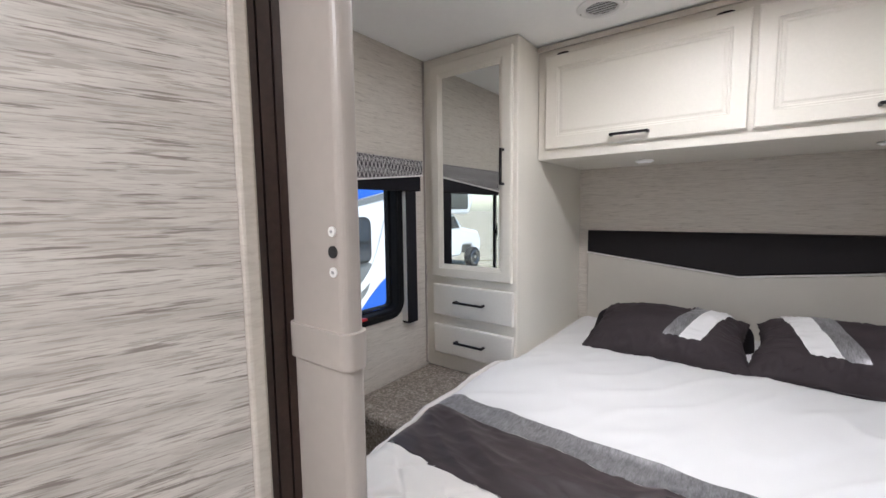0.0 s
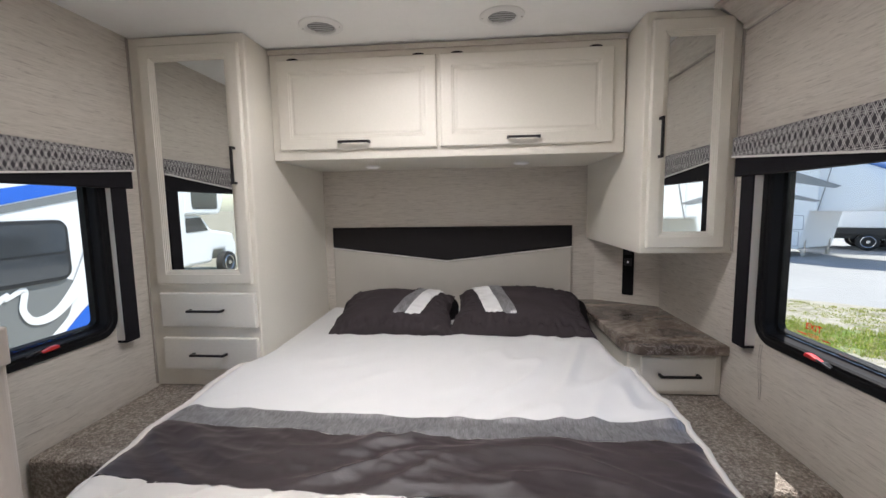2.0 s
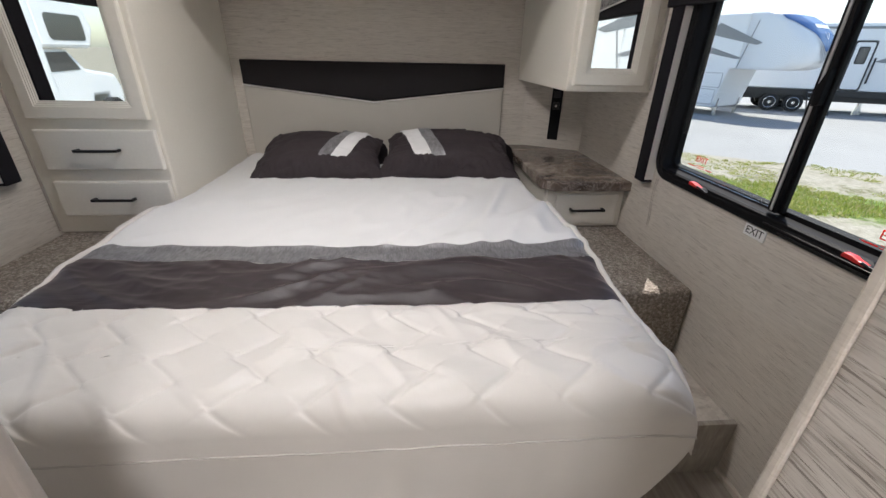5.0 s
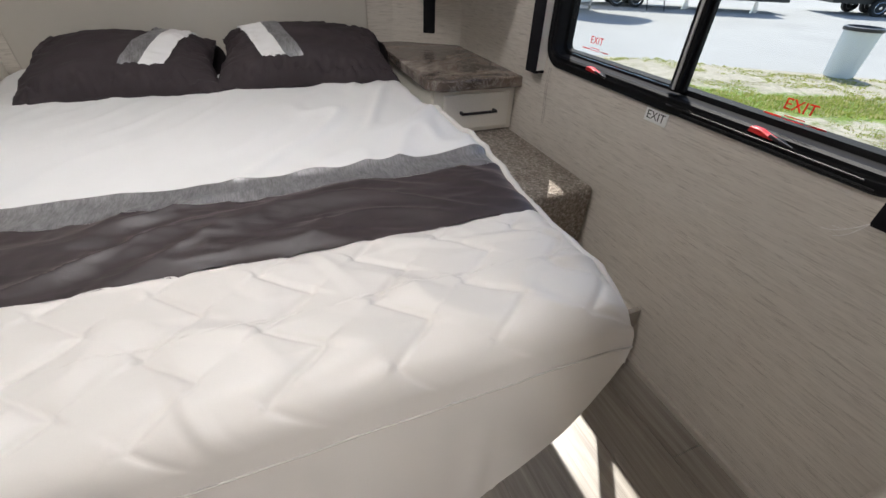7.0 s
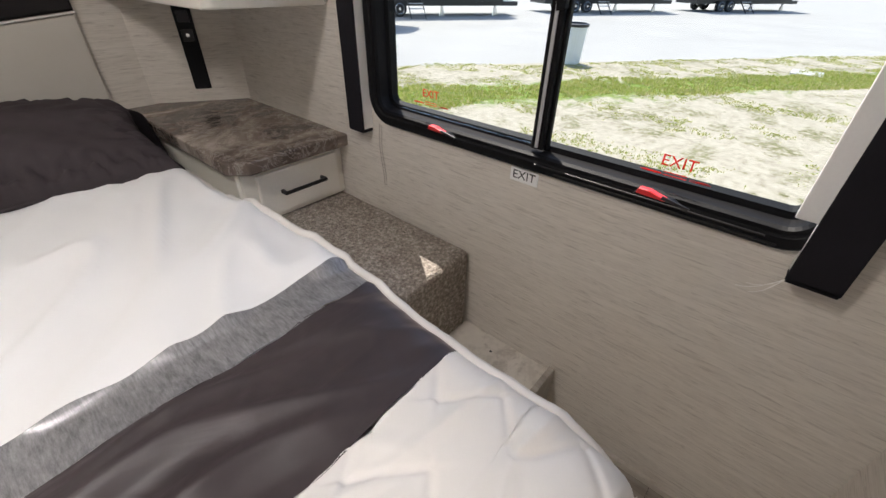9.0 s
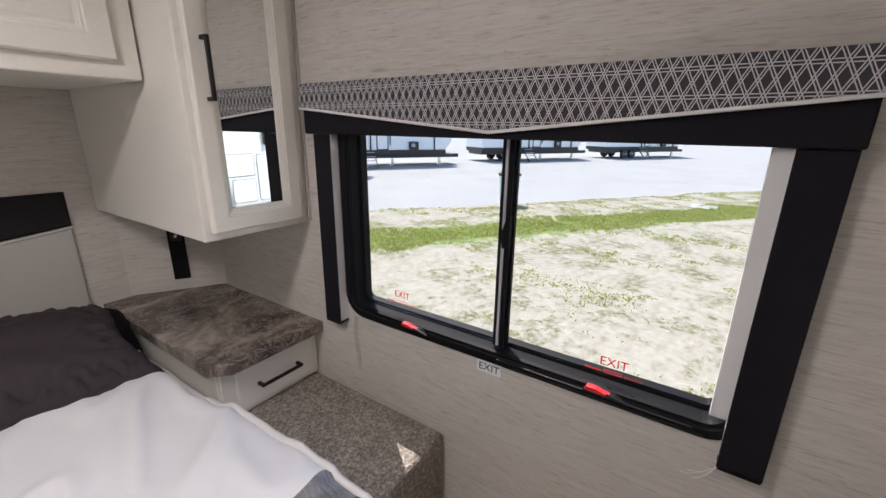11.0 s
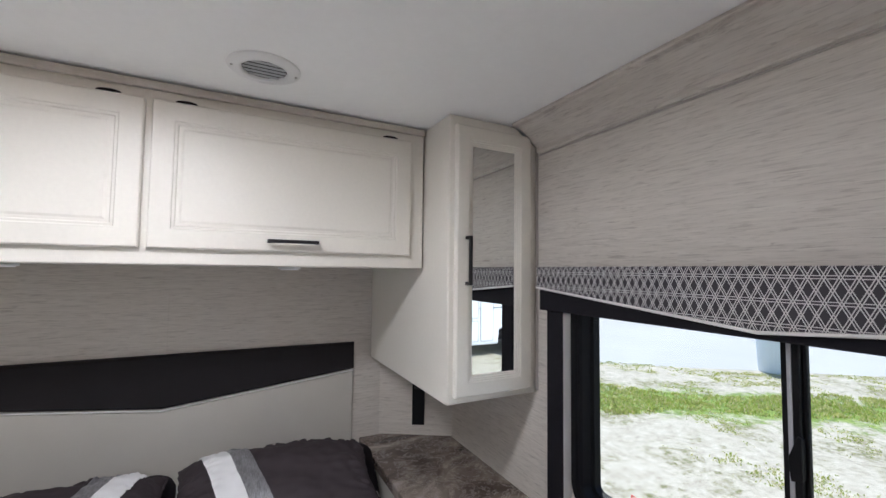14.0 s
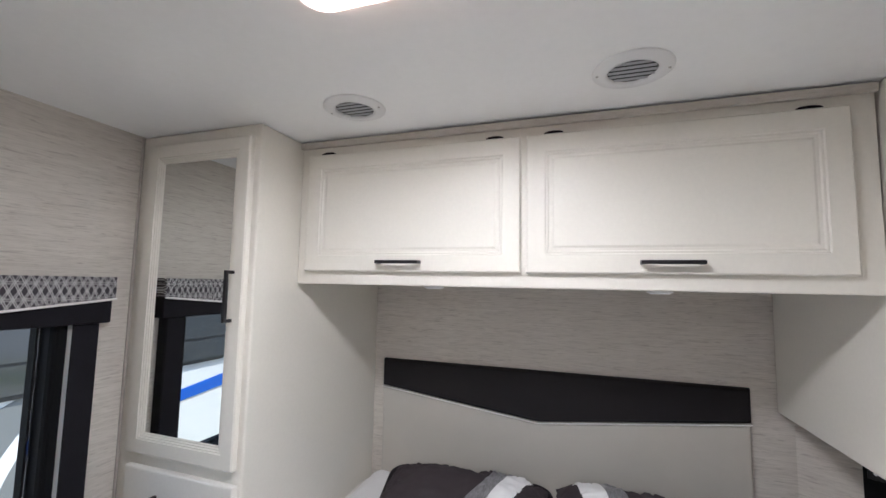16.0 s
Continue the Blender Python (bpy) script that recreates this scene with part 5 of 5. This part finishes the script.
def ribbon(points, widths, lo, hi):
    """A flat stroke of changing width along points (y, z) on the camper's side, smoothed between them."""
    fine = []
    for i in range(len(points) - 1):
        p0, p1, p2, p3 = (Vector(points[max(0, min(len(points) - 1, i + k))]) for k in (-1, 0, 1, 2))
        for k in range(6):
            f = k / 6
            c = 0.5 * (2 * p1 + (p2 - p0) * f + (2 * p0 - 5 * p1 + 4 * p2 - p3) * f * f + (3 * p1 - p0 - 3 * p2 + p3) * f ** 3)
            fine.append((c, widths[i] + (widths[i + 1] - widths[i]) * f))
    fine.append((Vector(points[-1]), widths[-1]))
    bm = bmesh.new()
    rows = []
    for i, (c, w) in enumerate(fine):
        way = (fine[min(i + 1, len(fine) - 1)][0] - fine[max(i - 1, 0)][0]).normalized()
        side = Vector((-way.y, way.x)) * w / 2
        rows.append([bm.verts.new((x, p.x, p.y)) for x, p in ((lo, c + side), (hi, c + side), (hi, c - side), (lo, c - side))])
    for p, q in zip(rows, rows[1:]):
        for i in range(4):
            j = (i + 1) % 4
            bm.faces.new((p[i], p[j], q[j], q[i]))
    bm.faces.new(rows[0])
    bm.faces.new(rows[-1][::-1])
    bmesh.ops.recalc_face_normals(bm, faces=bm.faces)
    return bm


part("white_swoosh", ribbon([(2.28, 0.10), (2.35, 0.28), (2.49, 0.51), (2.69, 0.67)], [0.10, 0.09, 0.07, 0.03], NX + 0.0055, NX + 0.009), "gloss_white", home)
part("white_swoosh", ribbon([(2.66, 0.62), (2.79, 0.67), (2.77, 0.52), (2.85, 0.42), (3.04, 0.47), (3.27, 0.74), (3.42, 1.20)], [0.02, 0.05, 0.05, 0.06, 0.08, 0.12, 0.05], NX + 0.0095, NX + 0.012), "gloss_white", home)
part("white_swoosh", ribbon([(2.75, 0.05), (2.96, 0.24), (3.15, 0.40), (3.40, 0.62)], [0.10, 0.07, 0.06, 0.08], NX + 0.0125, NX + 0.015), "gloss_white", home)
part("stripe_low", prism([(2.85, 0.12), (3.25, 0.42), (3.75, 0.75), (4.4, 1.0), (4.4, 0.35), (3.8, 0.0), (3.2, -0.2)], NX + 0.001, NX + 0.0065, "x"), "rv_blue", home, "blue stripe")
part("stripe_rear", prism([(-0.8, 0.58), (0.6, 0.40), (1.4, 0.30), (1.4, 0.24), (0.6, 0.32), (-0.8, 0.46)], NX + 0.001, NX + 0.006, "x"), "rv_blue", home, "blue stripe")
for a, b in ((1.95, 3.16), (-0.62, 0.0), (5.2, 6.2)):
    w = part("side_window", prism(rounded(a, b, 0.70, 1.19, 0.09, 5), NX + 0.001, NX + 0.02, "x", 0.004), "rv_black", home)
    part("pane", prism(rounded(a + 0.03, b - 0.03, 0.93, 1.16, 0.05, 5), NX + 0.0205, NX + 0.024, "x"), "rv_glass", w)
    part("pane", prism(rounded(a + 0.03, b - 0.03, 0.73, 0.91, 0.05, 5), NX + 0.0205, NX + 0.024, "x"), "rv_glass", w)
for y in (2.2, 3.1):
    wheel(home, (0, -0.2, 0), pose(NX - 0.2, y, G + 0.36, 0, 0, 90), 0.36, 0.24)

# ---- a motorhome further off, its cab towards -y ----
MX, MY = -8.5, -7.6
cabrv = thing("motorhome", (MX, MY, G), "white motorhome with a dark window over its cab", "motorhome")
part("body", cuboid(MX - 2.4, MX, MY - 0.6, MY + 6.5, -0.45, 2.35, 0.06, 3), "rv_white", cabrv)
part("cabover", prism([(MY - 0.61, 1.10), (MY - 0.61, 2.34), (MY - 1.6, 2.34), (MY - 2.4, 2.1), (MY - 2.6, 1.6), (MY - 2.3, 1.10)], MX - 2.35, MX - 0.05, "x", 0.08), "rv_white", cabrv)
part("cabover_window", prism(rounded(MY - 2.2, MY - 0.95, 1.28, 1.88, 0.12, 5), MX - 0.049, MX - 0.04, "x"), "rv_glass", cabrv)
part("hood", prism([(MY - 0.61, -0.35), (MY - 0.61, 1.09), (MY - 1.55, 1.08), (MY - 2.05, 0.60), (MY - 3.2, 0.42), (MY - 3.4, 0.0), (MY - 3.35, -0.45), (MY - 2.85, -0.5), (MY - 2.7, -0.12), (MY - 2.1, -0.12), (MY - 1.95, -0.5), (MY - 0.7, -0.5)], MX - 2.2, MX - 0.2, "x", 0.09), "rv_white", cabrv)
part("cab_window", prism([(MY - 0.75, 0.55), (MY - 0.75, 1.0), (MY - 1.5, 1.02), (MY - 1.85, 0.58)], MX - 0.199, MX - 0.19, "x"), "rv_glass", cabrv)
for y in (MY - 2.4, MY + 4.2):
    wheel(cabrv, (0, -0.2, 0), pose(MX - 0.2, y, G + 0.39, 0, 0, 90), 0.39, 0.26)
    wheel(cabrv, (0, 1.9, 0), pose(MX - 0.2, y, G + 0.39, 0, 0, 90), 0.39, 0.26)

# ---- floor planks ----
PLANKS = {}
pw, pl = 0.152, 1.22
cols = int((XR - XL) / pw) + 1
for i in range(cols):
    x0 = XL + i * pw
    x1 = min(x0 + pw, XR) - 0.0015
    off = (i * 0.43) % 1.0
    y = YH - off * pl
    while y < YB:
        a, b = max(y, YH), min(y + pl, YB) - 0.0015
        if b - a > 0.03:
            part("plank", cuboid(x0, x1, a, b, -0.006, 0.0), "plank", floor)
        y += pl
